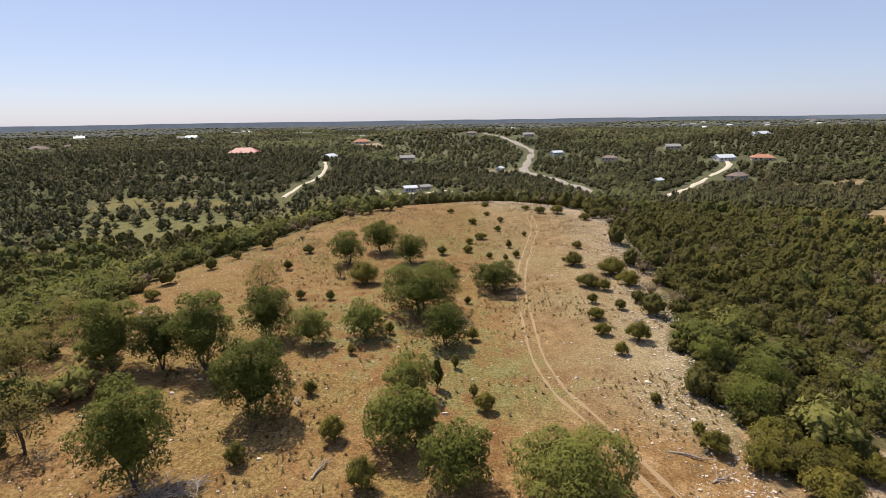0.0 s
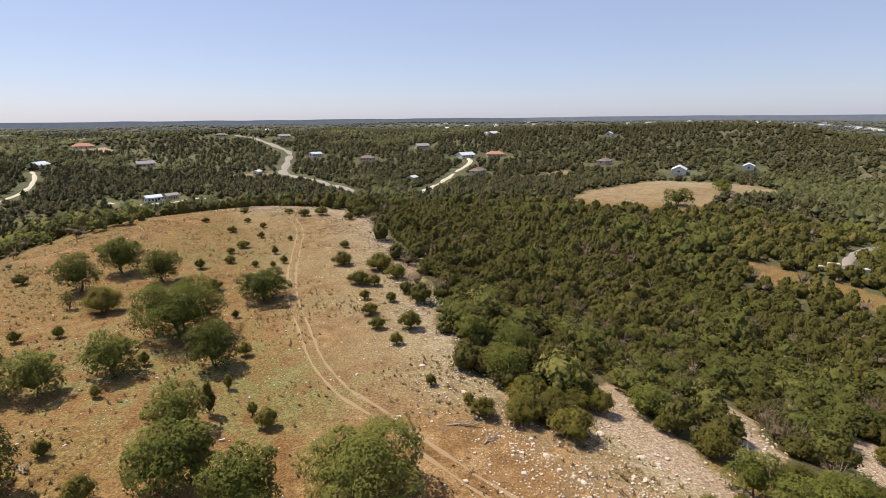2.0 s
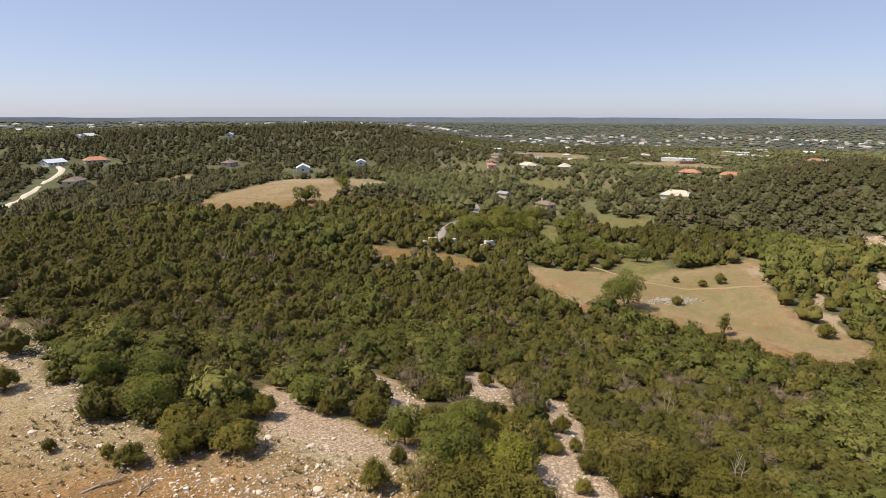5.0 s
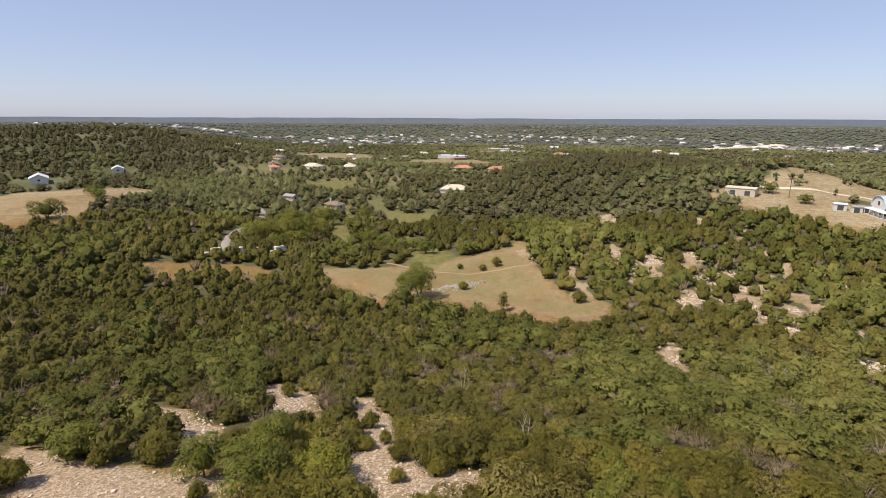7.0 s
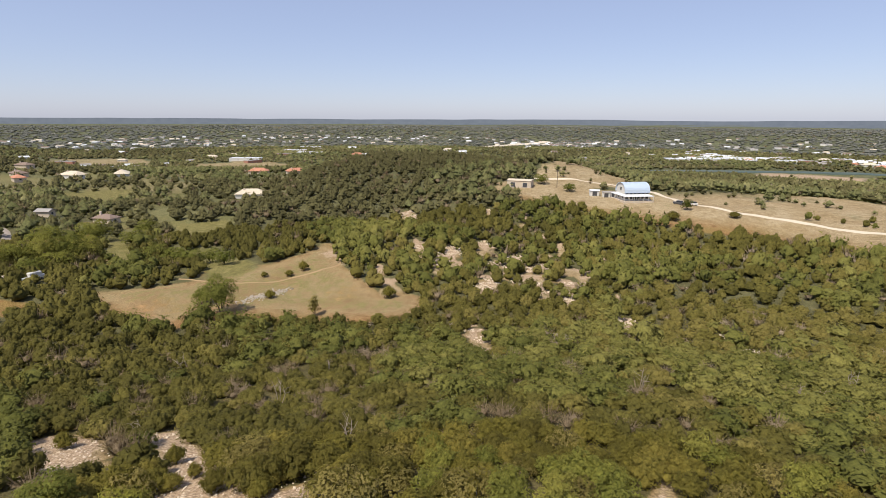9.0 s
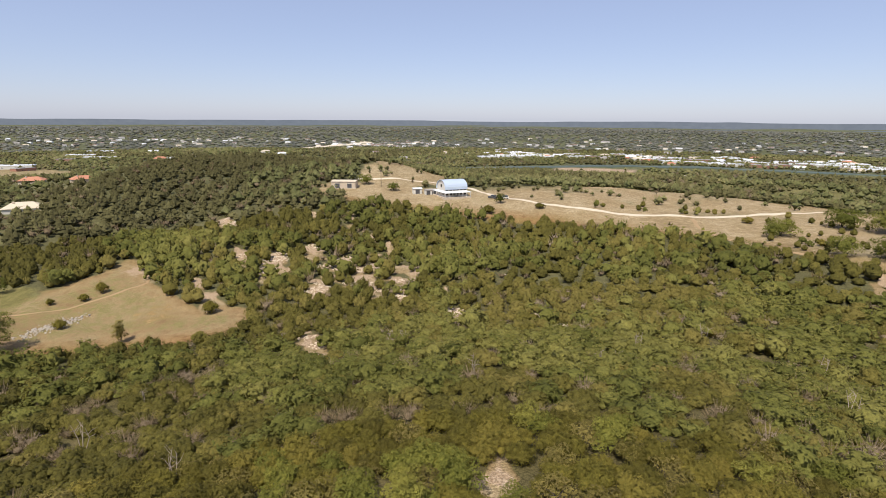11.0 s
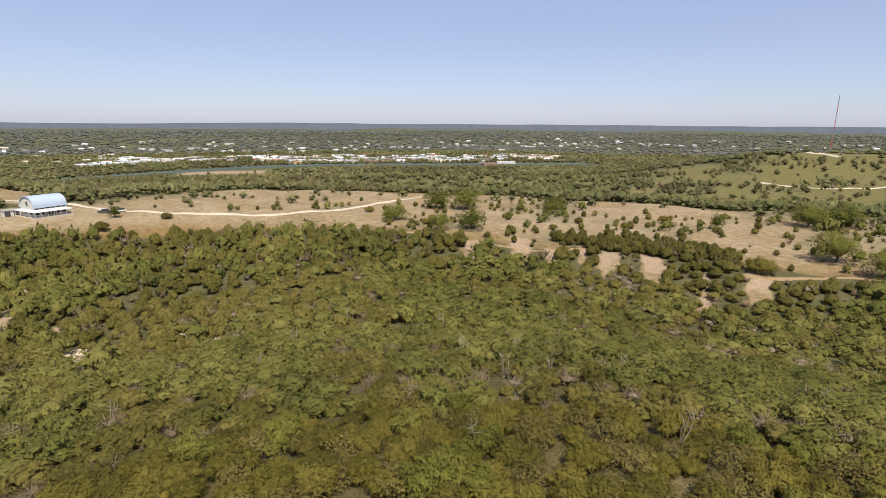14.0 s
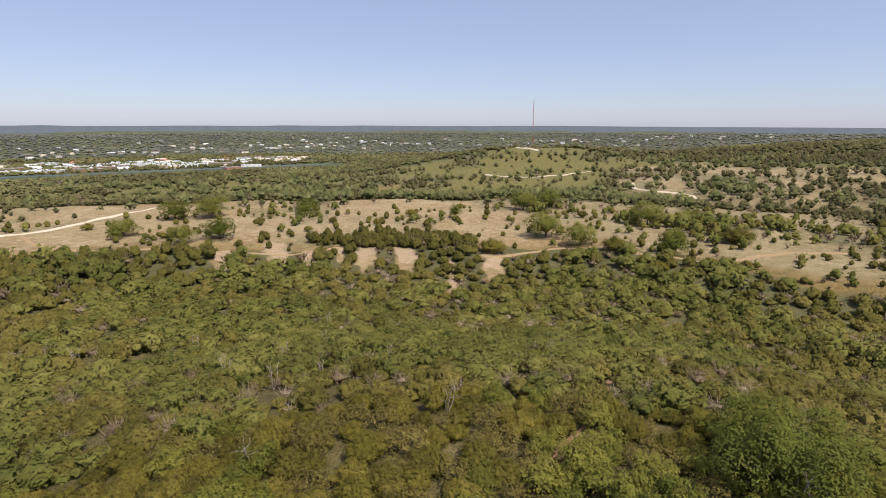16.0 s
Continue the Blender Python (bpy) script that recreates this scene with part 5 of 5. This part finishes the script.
    foot = np.stack([x[:, None] + np.cos(a) * 0.05, y[:, None] + np.sin(a) * 0.05, np.repeat(height(x, y)[:, None], k, 1)], -1)
    tip = foot + np.stack([np.cos(a) * hh * 0.7, np.sin(a) * hh * 0.7, hh], -1)
    side = np.stack([-np.sin(a), np.cos(a), 0 * a], -1) * (hh * 0.28)[..., None]
    v = np.stack([foot + side, tip, foot - side], 2).reshape(-1, 3)
    tone = np.repeat(np.clip(rng.normal(0.45, 0.3, n), 0, 1), 3 * k)
    tagged(new("grass_tufts", mesh_from("grass_tufts", v, tris_of(v), [STRAW], False, [("tone", tone), ("outward", np.tile((0.0, 0.0, 1.0), (len(v), 1)))])), "dry straw-coloured grass tufts over the hilltop", "grass", kind="stuff")
    print("tufts", n)


thicket()
snags()
strew()
grow("woods_near", "near", 47, 95, 2.5, 3.6, "thicket on the slope", 11, 0.95)
grow("woods_slope", "nearmid", 95, 150, 3.1, 4.3, "thicket on the lower slope", 17, 1.1)
grow("woods_mid", "mid", 150, 260, 3.6, 4.9, "woods on the hillsides", 12, 1.15)
grow("grove", "nearmid", 150, 190, 2.3, 3.6, "hedge-like grove on the pale ridge", 18, 1.15, GROVE)
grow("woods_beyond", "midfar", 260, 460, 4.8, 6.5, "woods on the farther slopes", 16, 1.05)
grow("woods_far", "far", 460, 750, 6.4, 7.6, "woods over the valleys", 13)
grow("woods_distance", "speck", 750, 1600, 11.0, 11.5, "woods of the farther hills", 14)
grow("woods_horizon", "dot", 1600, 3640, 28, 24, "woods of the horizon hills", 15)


# ---- buildings ----
def box_into(bm, sx, sy, sz, x=0.0, y=0.0, z=0.0, bevel=0.0):
    """A box that stands on z, its middle at x, y."""
    made = bmesh.ops.create_cube(bm, size=1.0, matrix=Matrix.Translation((x, y, z + sz / 2)) @ Matrix.Diagonal((sx, sy, sz, 1)))
    if bevel:
        edges = list({e for v in made["verts"] for e in v.link_edges})
        bmesh.ops.bevel(bm, geom=edges, offset=bevel, segments=1, affect="EDGES")
    return bm


def slab(bm, corners, thick):
    """A sheet with thickness over four corners."""
    top = [bm.verts.new(c) for c in corners]
    low = [bm.verts.new((c[0], c[1], c[2] - thick)) for c in corners]
    bm.faces.new(top)
    bm.faces.new(low[::-1])
    for k in range(len(top)):
        bm.faces.new((top[k], low[k], low[(k + 1) % len(top)], top[(k + 1) % len(top)]))
    return bm


def box_part(name, size, at, material, parent, label="", bevel=0.0):
    return part(name, box_into(bmesh.new(), *size, *at, bevel), material, parent, label)


def opening(name, parent, x, y, z, w, h, facing, wall_material):
    """A window or door with a frame and a recessed pane, on a wall that looks along -y, +y, -x or +x."""
    turn = {"front": 0, "right": 90, "back": 180, "left": 270}[facing]
    bm = bmesh.new()
    for sx, sz, ox, oz in ((w + 0.2, 0.1, 0, h), (w + 0.2, 0.1, 0, -0.1), (0.1, h, -w / 2 - 0.05, 0), (0.1, h, w / 2 + 0.05, 0)):
        box_into(bm, sx, 0.12, sz, ox, 0, oz)
    frame_ob = part(name, bm, WHITE_WALL, parent)
    frame_ob.matrix_basis = pose(x, y, z, 0, 0, turn)
    box_part("pane" if name == "window" else "door_leaf", (w, 0.05, h), (0, 0.02, 0), DARK_GLASS if name == "window" else DARK_PAINT, frame_ob)
    return frame_ob


STYLES = {
    "white": (WHITE_WALL, WHITE_METAL, "gable", "white house with bright metal roof"),
    "red": (TAN_WALL, RED_ROOF, "hip", "long low villa with a dark red roof"),
    "brown": (TAN_WALL, BROWN_ROOF, "hip", "tan ranch house with brown hip roof"),
    "grey": (TAN_WALL, GREY_ROOF, "gable", "low house with weathered grey roof"),
    "tile": (TAN_WALL, TILE_ROOF, "hip", "sand-coloured house with terracotta hip roof"),
    "tan": (WHITE_WALL, CALICHE, "hip", "pale stucco house with a light tan roof"),
    "store": (WHITE_WALL, WHITE_METAL, "flat", "long flat-roofed white commercial building"),
    "brick": (BRICK_WALL, GREY_ROOF, "flat", "flat-roofed red brick building"),
}


def house(style, w, where, group=""):
    walls, roof, form, label = STYLES[style]
    d, h = w * 0.62, 2.9 if form != "flat" else 4.6
    if form == "flat":
        d = w * 0.45
    ob = thing("house" if form != "flat" else "commercial_building", label + " " + where, "house" if form != "flat" else "building", group)
    box_part("wall", (w, d, h + 1.5), (0, 0, -1.5), walls, ob)
    bm = bmesh.new()
    o, rise = 0.6, (w * 0.16 if form != "flat" else 0)
    X, Y = w / 2 + o, d / 2 + o
    if form == "gable":
        slab(bm, [(-X, -Y, h - 0.1), (X, -Y, h - 0.1), (X, 0, h + rise), (-X, 0, h + rise)], 0.18)
        slab(bm, [(X, Y, h - 0.1), (-X, Y, h - 0.1), (-X, 0, h + rise), (X, 0, h + rise)], 0.18)
    elif form == "hip":
        r = X - Y * 0.8
        slab(bm, [(-X, -Y, h - 0.1), (X, -Y, h - 0.1), (r, 0, h + rise), (-r, 0, h + rise)], 0.18)
        slab(bm, [(X, Y, h - 0.1), (-X, Y, h - 0.1), (-r, 0, h + rise), (r, 0, h + rise)], 0.18)
        slab(bm, [(X, -Y, h - 0.1), (X, Y, h - 0.1), (r, 0, h + rise)], 0.18)
        slab(bm, [(-X, Y, h - 0.1), (-X, -Y, h - 0.1), (-r, 0, h + rise)], 0.18)
    else:
        box_into(bm, w + 0.3, d + 0.3, 0.35, 0, 0, h - 0.1)
        for k in (-0.3, 0.05, 0.3):
            box_into(bm, w * 0.08, d * 0.2, 1.0, k * w, d * 0.1, h + 0.25)
    part("roof", bm, roof, ob)
    if form == "gable":
        for e in (-w / 2 + 0.1, w / 2 - 0.1):
            bm = bmesh.new()
            a = [bm.verts.new((e + q, y, z)) for q in (-0.09, 0.09) for y, z in ((-d / 2, h), (d / 2, h), (0, h + rise * 0.86))]
            bm.faces.new(a[:3])
            bm.faces.new(a[3:][::-1])
            for q in range(3):
                bm.faces.new((a[q], a[q + 3], a[(q + 1) % 3 + 3], a[(q + 1) % 3]))
            part("gable_wall", bm, walls, ob)
    for k in (-0.34, -0.12, 0.3) if "town" not in where else (-0.2,):
        opening("window", ob, k * w, -d / 2 - 0.03, 1.0, min(1.6, w * 0.12), 1.2, "front", walls)
    opening("door", ob, 0.1 * w, -d / 2 - 0.03, 0.05, 1.0, 2.05, "front", walls)
    if "town" not in where:
        opening("window", ob, -w / 2 - 0.03, 0, 1.0, 1.4, 1.2, "left", walls)
        opening("window", ob, w / 2 + 0.03, 0, 1.0, 1.4, 1.2, "right", walls)
    if form == "hip":
        box_part("chimney", (0.9, 0.7, 2.2), (w * 0.22, d * 0.12, h + rise * 0.4), TAN_WALL, ob)
    return ob


MADE = {}
for x, y, yaw, w, style in HOUSES + MORE_HOUSES:
    key = (style, round(w / 4))
    m = pose(x, y, float(height(x, y)), 0, 0, yaw)
    if key not in MADE:
        MADE[key] = house(style, w, "among trees", "houses among the hills")
        MADE[key].matrix_basis = m
    else:
        copy_thing(MADE[key], m)


# the town in the valley: loose blocks of houses and long sheds
def town():
    rng = np.random.default_rng(51)
    first = {}
    blocks = [  # azimuth, distance, spread in degrees, spread in metres, how many
        (62, 2050, 7, 200, 20), (78, 1900, 9, 260, 34), (97, 2150, 9, 280, 26), (117, 1780, 5, 170, 24), (134, 1330, 6, 110, 26),
        (147, 1290, 7, 100, 34), (160, 1280, 6, 110, 32), (170, 1330, 5, 90, 22), (176, 2300, 12, 300, 26), (205, 2400, 12, 300, 20), (30, 1900, 20, 400, 14), (-20, 1500, 18, 400, 14), (75, 1000, 12, 180, 10), (100, 1250, 14, 260, 14), (130, 1900, 22, 420, 28), (160, 1900, 20, 420, 22)]
    verts, faces, index = [], [], []
    for az, r, sa, sr, n in blocks:
        for k in range(int(n * (2.2 if r > 1600 else 1.6))):
            a = radians(az + rng.normal() * sa * 0.6)
            q = r + rng.normal() * sr * 0.6
            x, y = q * math.sin(a), q * math.cos(a)
            if r > 1600:
                w, d, h = rng.uniform(9, 19), rng.uniform(7, 11), rng.uniform(2.6, 4)
                t = a + rng.uniform(-0.7, 0.7)
                ux, uy, z = np.array([math.cos(t), -math.sin(t)]) * w / 2, np.array([math.sin(t), math.cos(t)]) * d / 2, float(height(x, y))
                c = [np.array([x, y]) + i * ux + j * uy for i, j in ((-1, -1), (1, -1), (1, 1), (-1, 1))]
                m = len(verts)
                verts += [(*p, z - 3) for p in c] + [(*p, z + h) for p in c] + [(x - ux[0], y - ux[1], z + h + 2.5), (x + ux[0], y + ux[1], z + h + 2.5)]
                faces += [[m + q for q in f] for f in ((0, 1, 5, 4), (1, 2, 6, 5), (2, 3, 7, 6), (3, 0, 4, 7), (4, 5, 9, 8), (6, 7, 8, 9), (5, 6, 9, 9), (7, 4, 8, 8))]
                index += [0] * 4 + [int(rng.integers(1, 5))] * 2 + [0] * 2
                continue
            style = rng.choice(["white", "store", "tan", "grey", "brick", "brown", "tile"], p=[0.27, 0.2, 0.16, 0.13, 0.1, 0.07, 0.07])
            w = {"store": 38, "brick": 30}.get(style, 15)
            big = int(rng.random() < 0.35)
            if (style, big) not in first:
                ob = first[style, big] = house(str(style), w * (1.5 if big else 1.0), "in the valley town", "town buildings")
                ob.matrix_basis = pose(x, y, float(height(x, y)), 0, 0, math.degrees(-a) + rng.uniform(-35, 35))
            else:
                copy_thing(first[style, big], pose(x, y, float(height(x, y)), 0, 0, math.degrees(-a) + rng.uniform(-35, 35)))
    tri = [[f[0], f[1], f[2]] for f in faces] + [[f[0], f[2], f[3]] for f in faces if f[2] != f[3]]
    which = index + [i for f, i in zip(faces, index) if f[2] != f[3]]
    me = mesh_from("distant_houses", verts, tri, [WHITE_WALL, WHITE_METAL, GREY_ROOF, BROWN_ROOF, CALICHE], False, (), which)
    tagged(new("distant_houses", me), "scattered pale houses with light and brown roofs on the far hills", "houses", kind="stuff")


town()


# the arched-roof barn house on the ridge
def barn():
    ob = thing("barn_house", "pale blue-white arched-roof metal barn house with a wraparound porch", "barn")
    L, D = 11.6, 9.6
    box_part("wall", (L, D, 6.0), (0, 0, -2.0), WHITE_WALL, ob)
    # arched roof: a bowed profile swept along the barn
    n = 14
    prof = [(D / 2 + 0.35) * math.cos(math.pi * k / n) for k in range(n + 1)]
    rise = [3.75 + 4.5 * math.sin(math.pi * k / n) ** 0.8 for k in range(n + 1)]
    bm = bmesh.new()
    rows = []
    for q in (0.0, 0.14):
        for e in (-L / 2 - 0.5, L / 2 + 0.5):
            rows.append([bm.verts.new((e, y * (1 - q / 5), z - q)) for y, z in zip(prof, rise)])
    for k in range(n):
        for a, b in ((0, 1), (3, 2), (2, 0), (1, 3)):
            bm.faces.new((rows[a][k], rows[b][k], rows[b][k + 1], rows[a][k + 1]))
    part("roof", bm, BLUE_METAL, ob, "pale blue ribbed metal arched roof")
    for e in range(15):
        x = -L / 2 + e * L / 14
        bm = bmesh.new()
        r = [[bm.verts.new((x + s, y * 1.004, z + 0.05)) for y, z in zip(prof, rise)] for s in (-0.05, 0.05)]
        for k in range(n):
            bm.faces.new((r[0][k], r[1][k], r[1][k + 1], r[0][k + 1]))
        part("roof_rib", bm, BLUE_METAL, ob)
    for e in (-1, 1):
        bm = bmesh.new()
        f = [bm.verts.new((e * (L / 2 - 0.1), y * 0.95, z - 0.15)) for y, z in zip(prof, rise)]
        g = [bm.verts.new((e * (L / 2 + 0.02), y * 0.95, z - 0.15)) for y, z in zip(prof, rise)]
        bm.faces.new(f)
        bm.faces.new(g[::-1])
        for k in range(n):
            bm.faces.new((f[k], f[k + 1], g[k + 1], g[k]))
        part("gable_wall", bm, WHITE_WALL, ob)
        side = "right" if e > 0 else "left"
        opening("window", ob, e * (L / 2 + 0.06), 0, 4.5, 1.6, 1.6, side, WHITE_WALL)
        opening("window", ob, e * (L / 2 + 0.06), 2.2, 0.9, 1.4, 1.5, side, WHITE_WALL)
        opening("window", ob, e * (L / 2 + 0.06), -2.2, 0.9, 1.4, 1.5, side, WHITE_WALL)
    bm = bmesh.new()
    X, Y, x, y = L / 2 + 1.5, D / 2 + 2.6, L / 2, D / 2
    for c in ([(-X, -Y, 2.35), (X, -Y, 2.35), (x, -y, 3.05), (-x, -y, 3.05)], [(X, Y, 2.35), (-X, Y, 2.35), (-x, y, 3.05), (x, y, 3.05)],
              [(X, -Y, 2.35), (X, Y, 2.35), (x, y, 3.05), (x, -y, 3.05)], [(-X, Y, 2.35), (-X, -Y, 2.35), (-x, -y, 3.05), (-x, y, 3.05)]):
        slab(bm, c, 0.14)
    part("porch_roof", bm, WHITE_METAL, ob, "white metal porch roof")
    box_part("porch_floor", (2 * X, 2 * Y, 1.4), (0, 0, -1.3), TAN_WALL, ob)
    for k in range(7):
        for side in (-1, 1):
            box_part("porch_post", (0.16, 0.16, 2.3), (-X + 0.25 + k * (2 * X - 0.5) / 6, side * (Y - 0.25), 0.05), WHITE_WALL, ob)
    for k in range(1, 4):
        for side in (-1, 1):
            box_part("porch_post", (0.16, 0.16, 2.3), (side * (X - 0.25), -Y + 0.25 + k * (2 * Y - 0.5) / 4, 0.05), WHITE_WALL, ob)
    for k in range(6):
        opening("window", ob, -5.0 + k * 2.0, -D / 2 - 0.05, 0.5 if k in (2, 3) else 0.9, 1.5, 1.7, "front", WHITE_WALL)
        opening("window", ob, -5.0 + k * 2.0, -D / 2 - 0.05, 3.15, 1.5, 0.65, "front", WHITE_WALL)
    ob.matrix_basis = pose(221.8, -158.8, float(height(221.8, -158.8)) + 0.3, 0, 0, 261)
    return ob


BARN = barn()


def shed(name, label, w, d, h, x, y, yaw, wall, roof, doors=2):
    ob = thing(name, label, "shed")
    box_part("wall", (w, d, h + 1.2), (0, 0, -1.2), wall, ob)
    bm = bmesh.new()
    slab(bm, [(-w / 2 - 0.3, -d / 2 - 0.3, h + 0.1), (w / 2 + 0.3, -d / 2 - 0.3, h + 0.1), (w / 2 + 0.3, 0, h + 0.55), (-w / 2 - 0.3, 0, h + 0.55)], 0.12)
    slab(bm, [(w / 2 + 0.3, d / 2 + 0.3, h + 0.1), (-w / 2 - 0.3, d / 2 + 0.3, h + 0.1), (-w / 2 - 0.3, 0, h + 0.55), (w / 2 + 0.3, 0, h + 0.55)], 0.12)
    part("roof", bm, roof, ob)
    for k in range(doors):
        opening("door", ob, (k - (doors - 1) / 2) * w / max(doors, 1), -d / 2 - 0.04, 0.05, min(2.4, w / (doors + 1)), min(2.4, h - 0.4), "front", wall)
    ob.matrix_basis = pose(x, y, float(height(x, y)), 0, 0, yaw)
    return ob


shed("metal_shed", "tan metal shed with a pale flat-pitched roof on the ridge", 13, 9, 3.4, 274, -124, 235, TAN_WALL, CALICHE, 2)
shed("storage_shed", "small grey-white storage shed beside the barn house", 4.5, 3.6, 2.6, 241, -150, 249, WHITE_WALL, WHITE_METAL, 1)
shed("storage_shed", "low open-fronted outbuilding beside the barn house", 6.0, 3.2, 2.5, 234, -154, 249, WHITE_WALL, GREY_ROOF, 2)


def vehicle(name, label, paint, x, y, yaw, length=4.7, tall=1.5):
    ob = thing(name, label, "car" if length < 5.5 else "trailer", "parked vehicles")
    bm = box_into(bmesh.new(), length, 1.8, tall * 0.5, 0, 0, 0.35, 0.12)
    part("body", bm, paint, ob)
    box_part("cabin", (length * 0.55, 1.6, tall * 0.45), (-0.1 * length, 0, 0.35 + tall * 0.48), DARK_GLASS if length < 5.5 else paint, ob, bevel=0.12)
    for sx in (-0.32, 0.32):
        for sy in (-0.85, 0.85):
            bm = bmesh.new()
            bmesh.ops.create_cone(bm, cap_ends=True, segments=14, radius1=0.34, radius2=0.34, depth=0.22, matrix=Matrix.Translation((sx * length, sy, 0.34)) @ Matrix.Rotation(math.pi / 2, 4, "X"))
            part("wheel", bm, DARK_PAINT, ob)
    ob.matrix_basis = pose(x, y, float(height(x, y)), 0, 0, yaw)
    return ob


vehicle("parked_car", "dark parked car beside the barn house porch", DARK_PAINT, 204, -171, 20)
vehicle("parked_car", "white parked car on the gravel by the barn", WHITE_WALL, 200, -175, 60)
for k, (x, y, yaw) in enumerate([(170, 92, 130), (174, 86, 150), (176, 80, 110), (178, 73, 140), (186, 84, 100)]):
    vehicle("travel_trailer", "white travel trailer parked under trees by the lane", WHITE_WALL if k % 2 else TAN_WALL, x, y, yaw, 6.0, 2.4)


# thin lattice mast on the far knob
def mast():
    ob = thing("radio_mast", "tall thin red and grey lattice radio mast on a far hill", "mast")
    x, y = -455.0, -1425.0
    for k in range(8):
        bm = bmesh.new()
        z0 = k * 18.73
        for a in range(3):
            c, s = math.cos(a * 2.094) * 0.7, math.sin(a * 2.094) * 0.7
            box_into(bm, 0.42, 0.42, 18.73, c, s, z0)
        for j in range(7):
            box_into(bm, 1.4, 0.25, 0.25, 0, 0, z0 + 0.8 + j * 2.60)
            box_into(bm, 0.25, 1.4, 0.25, 0, 0, z0 + 1.8 + j * 2.53)
        part("mast_section", bm, RED_PAINT if k % 2 == 0 else GREY_ROOF, ob)
    ob.matrix_basis = pose(x, y, float(height(x, y)))


mast()


def power_pole(x, y):
    ob = thing("utility_pole", "slim dark wooden utility pole with a crossarm", "pole")
    v, f = tube([(0, 0, -1), (0, 0, 4.5), (0, 0, 9)], [0.16, 0.14, 0.11], 8)
    p = new("pole", mesh_from("pole", v, f, [POLE_WOOD], True))
    p.parent = ob
    box_part("crossarm", (2.2, 0.12, 0.14), (0, 0, 8.3), POLE_WOOD, ob)
    ob.matrix_basis = pose(x, y, float(height(x, y)), 0, 0, 30)


power_pole(262, -140)


# ---- fallen wood and single large stones on the hilltop ----
def fallen_log(x, y, yaw, length, label):
    ob = thing("fallen_branch", label, "branch", "fallen branches")
    rng = np.random.default_rng(int(abs(x * 10)))
    L = length
    pieces = [tube([(-L / 2, 0, 0.06), (-L / 6, 0.12, 0.14), (L / 5, -0.05, 0.16), (L / 2, 0.1, 0.3)], [0.09, 0.08, 0.06, 0.02])]
    for k in range(5):
        s = rng.uniform(-0.3, 0.45) * L
        pieces.append(tube([(s, 0, 0.12), (s + 0.3, rng.uniform(-0.5, 0.5), 0.3), (s + 0.7, rng.uniform(-0.9, 0.9), rng.uniform(0.2, 0.6))], [0.04, 0.03, 0.01], 5))
    v, f = merged(pieces)
    p = new("wood", mesh_from("wood", v, f, [DEADWOOD], True))
    p.parent = ob
    ob.matrix_basis = pose(x, y, float(height(x, y)), 0, 0, yaw)


fallen_log(18.6, 36.2, -25, 3.4, "bleached fallen branch on bare dirt")
fallen_log(19.6, 33.6, 20, 1.6, "short bleached dead stick on bare dirt")
fallen_log(-9.5, 35.0, 70, 2.2, "grey fallen branch in dry grass")
fallen_log(-14.0, 45.0, 120, 1.8, "grey fallen branch in dry grass")


def brush_pile(x, y, w, label):
    rng = np.random.default_rng(int(abs(x * 7 + y)))
    pieces = []
    for k in range(70):
        c = np.array([*(rng.normal(size=2) * w * 0.22), rng.uniform(0.05, 0.32) * w * 0.6])
        d = np.array([*rng.normal(size=2), rng.normal() * 0.35]) * rng.uniform(0.12, 0.3) * w
        pieces.append(tube([np.maximum(c - d, (-99, -99, 0.02)), c + rng.normal(size=3) * 0.05 * w, np.maximum(c + d, (-99, -99, 0.02))], [0.035, 0.028, 0.01], 4))
    v, f = merged(pieces)
    ob = thing("brush_pile", label, "brush", "dead brush piles")
    p = new("tangle", mesh_from("tangle", v, f, [DEADWOOD], True))
    p.parent = ob
    ob.matrix_basis = pose(x, y, float(height(x, y)))


for x, y, w in [(26.5, 37.0, 3.2), (-20.5, 32.5, 3.0), (-18.6, 33.4, 2.4), (33.5, 40.0, 2.6), (40.0, 27.0, 2.4), (25.5, 50.0, 2.2)]:
    brush_pile(x, y, w, "tangle of grey dead branches at the thicket's edge")


def boulder(x, y, s, yaw):
    rng = np.random.default_rng(int(abs(x * 13 + y * 7)))
    bm = bmesh.new()
    bmesh.ops.create_icosphere(bm, subdivisions=2, radius=0.5)
    for v in bm.verts:
        k = 1 + 0.35 * noise.noise(v.co * 2.3 + Vector((x, y, 0)))
        v.co = Vector((v.co.x * k * 1.2, v.co.y * k, max(-0.2, v.co.z * k * 0.55)))
    me = bpy.data.meshes.new("boulder")
    bm.to_mesh(me)
    bm.free()
    me.materials.append(LIMESTONE)
    ob = tagged(new("boulder", me), "weathered pale limestone boulder on the stony rim", "boulder", "limestone boulders")
    ob.matrix_basis = pose(x, y, float(height(x, y)), 0, 0, yaw) @ Matrix.Diagonal((s, s, s, 1))


BOULDERS = [(27.2, 25.6), (27.8, 25.0), (22.6, 30.2), (25.4, 23.0), (29.8, 27.5), (30.6, 26.4), (24.2, 34.6), (21.2, 41.5), (19.8, 48.3), (29.0, 31.4), (26.0, 20.9), (23.1, 26.3)]
for k, (x, y) in enumerate(BOULDERS):
    boulder(x, y, 0.35 + 0.1 * (k % 5), 40 * k)
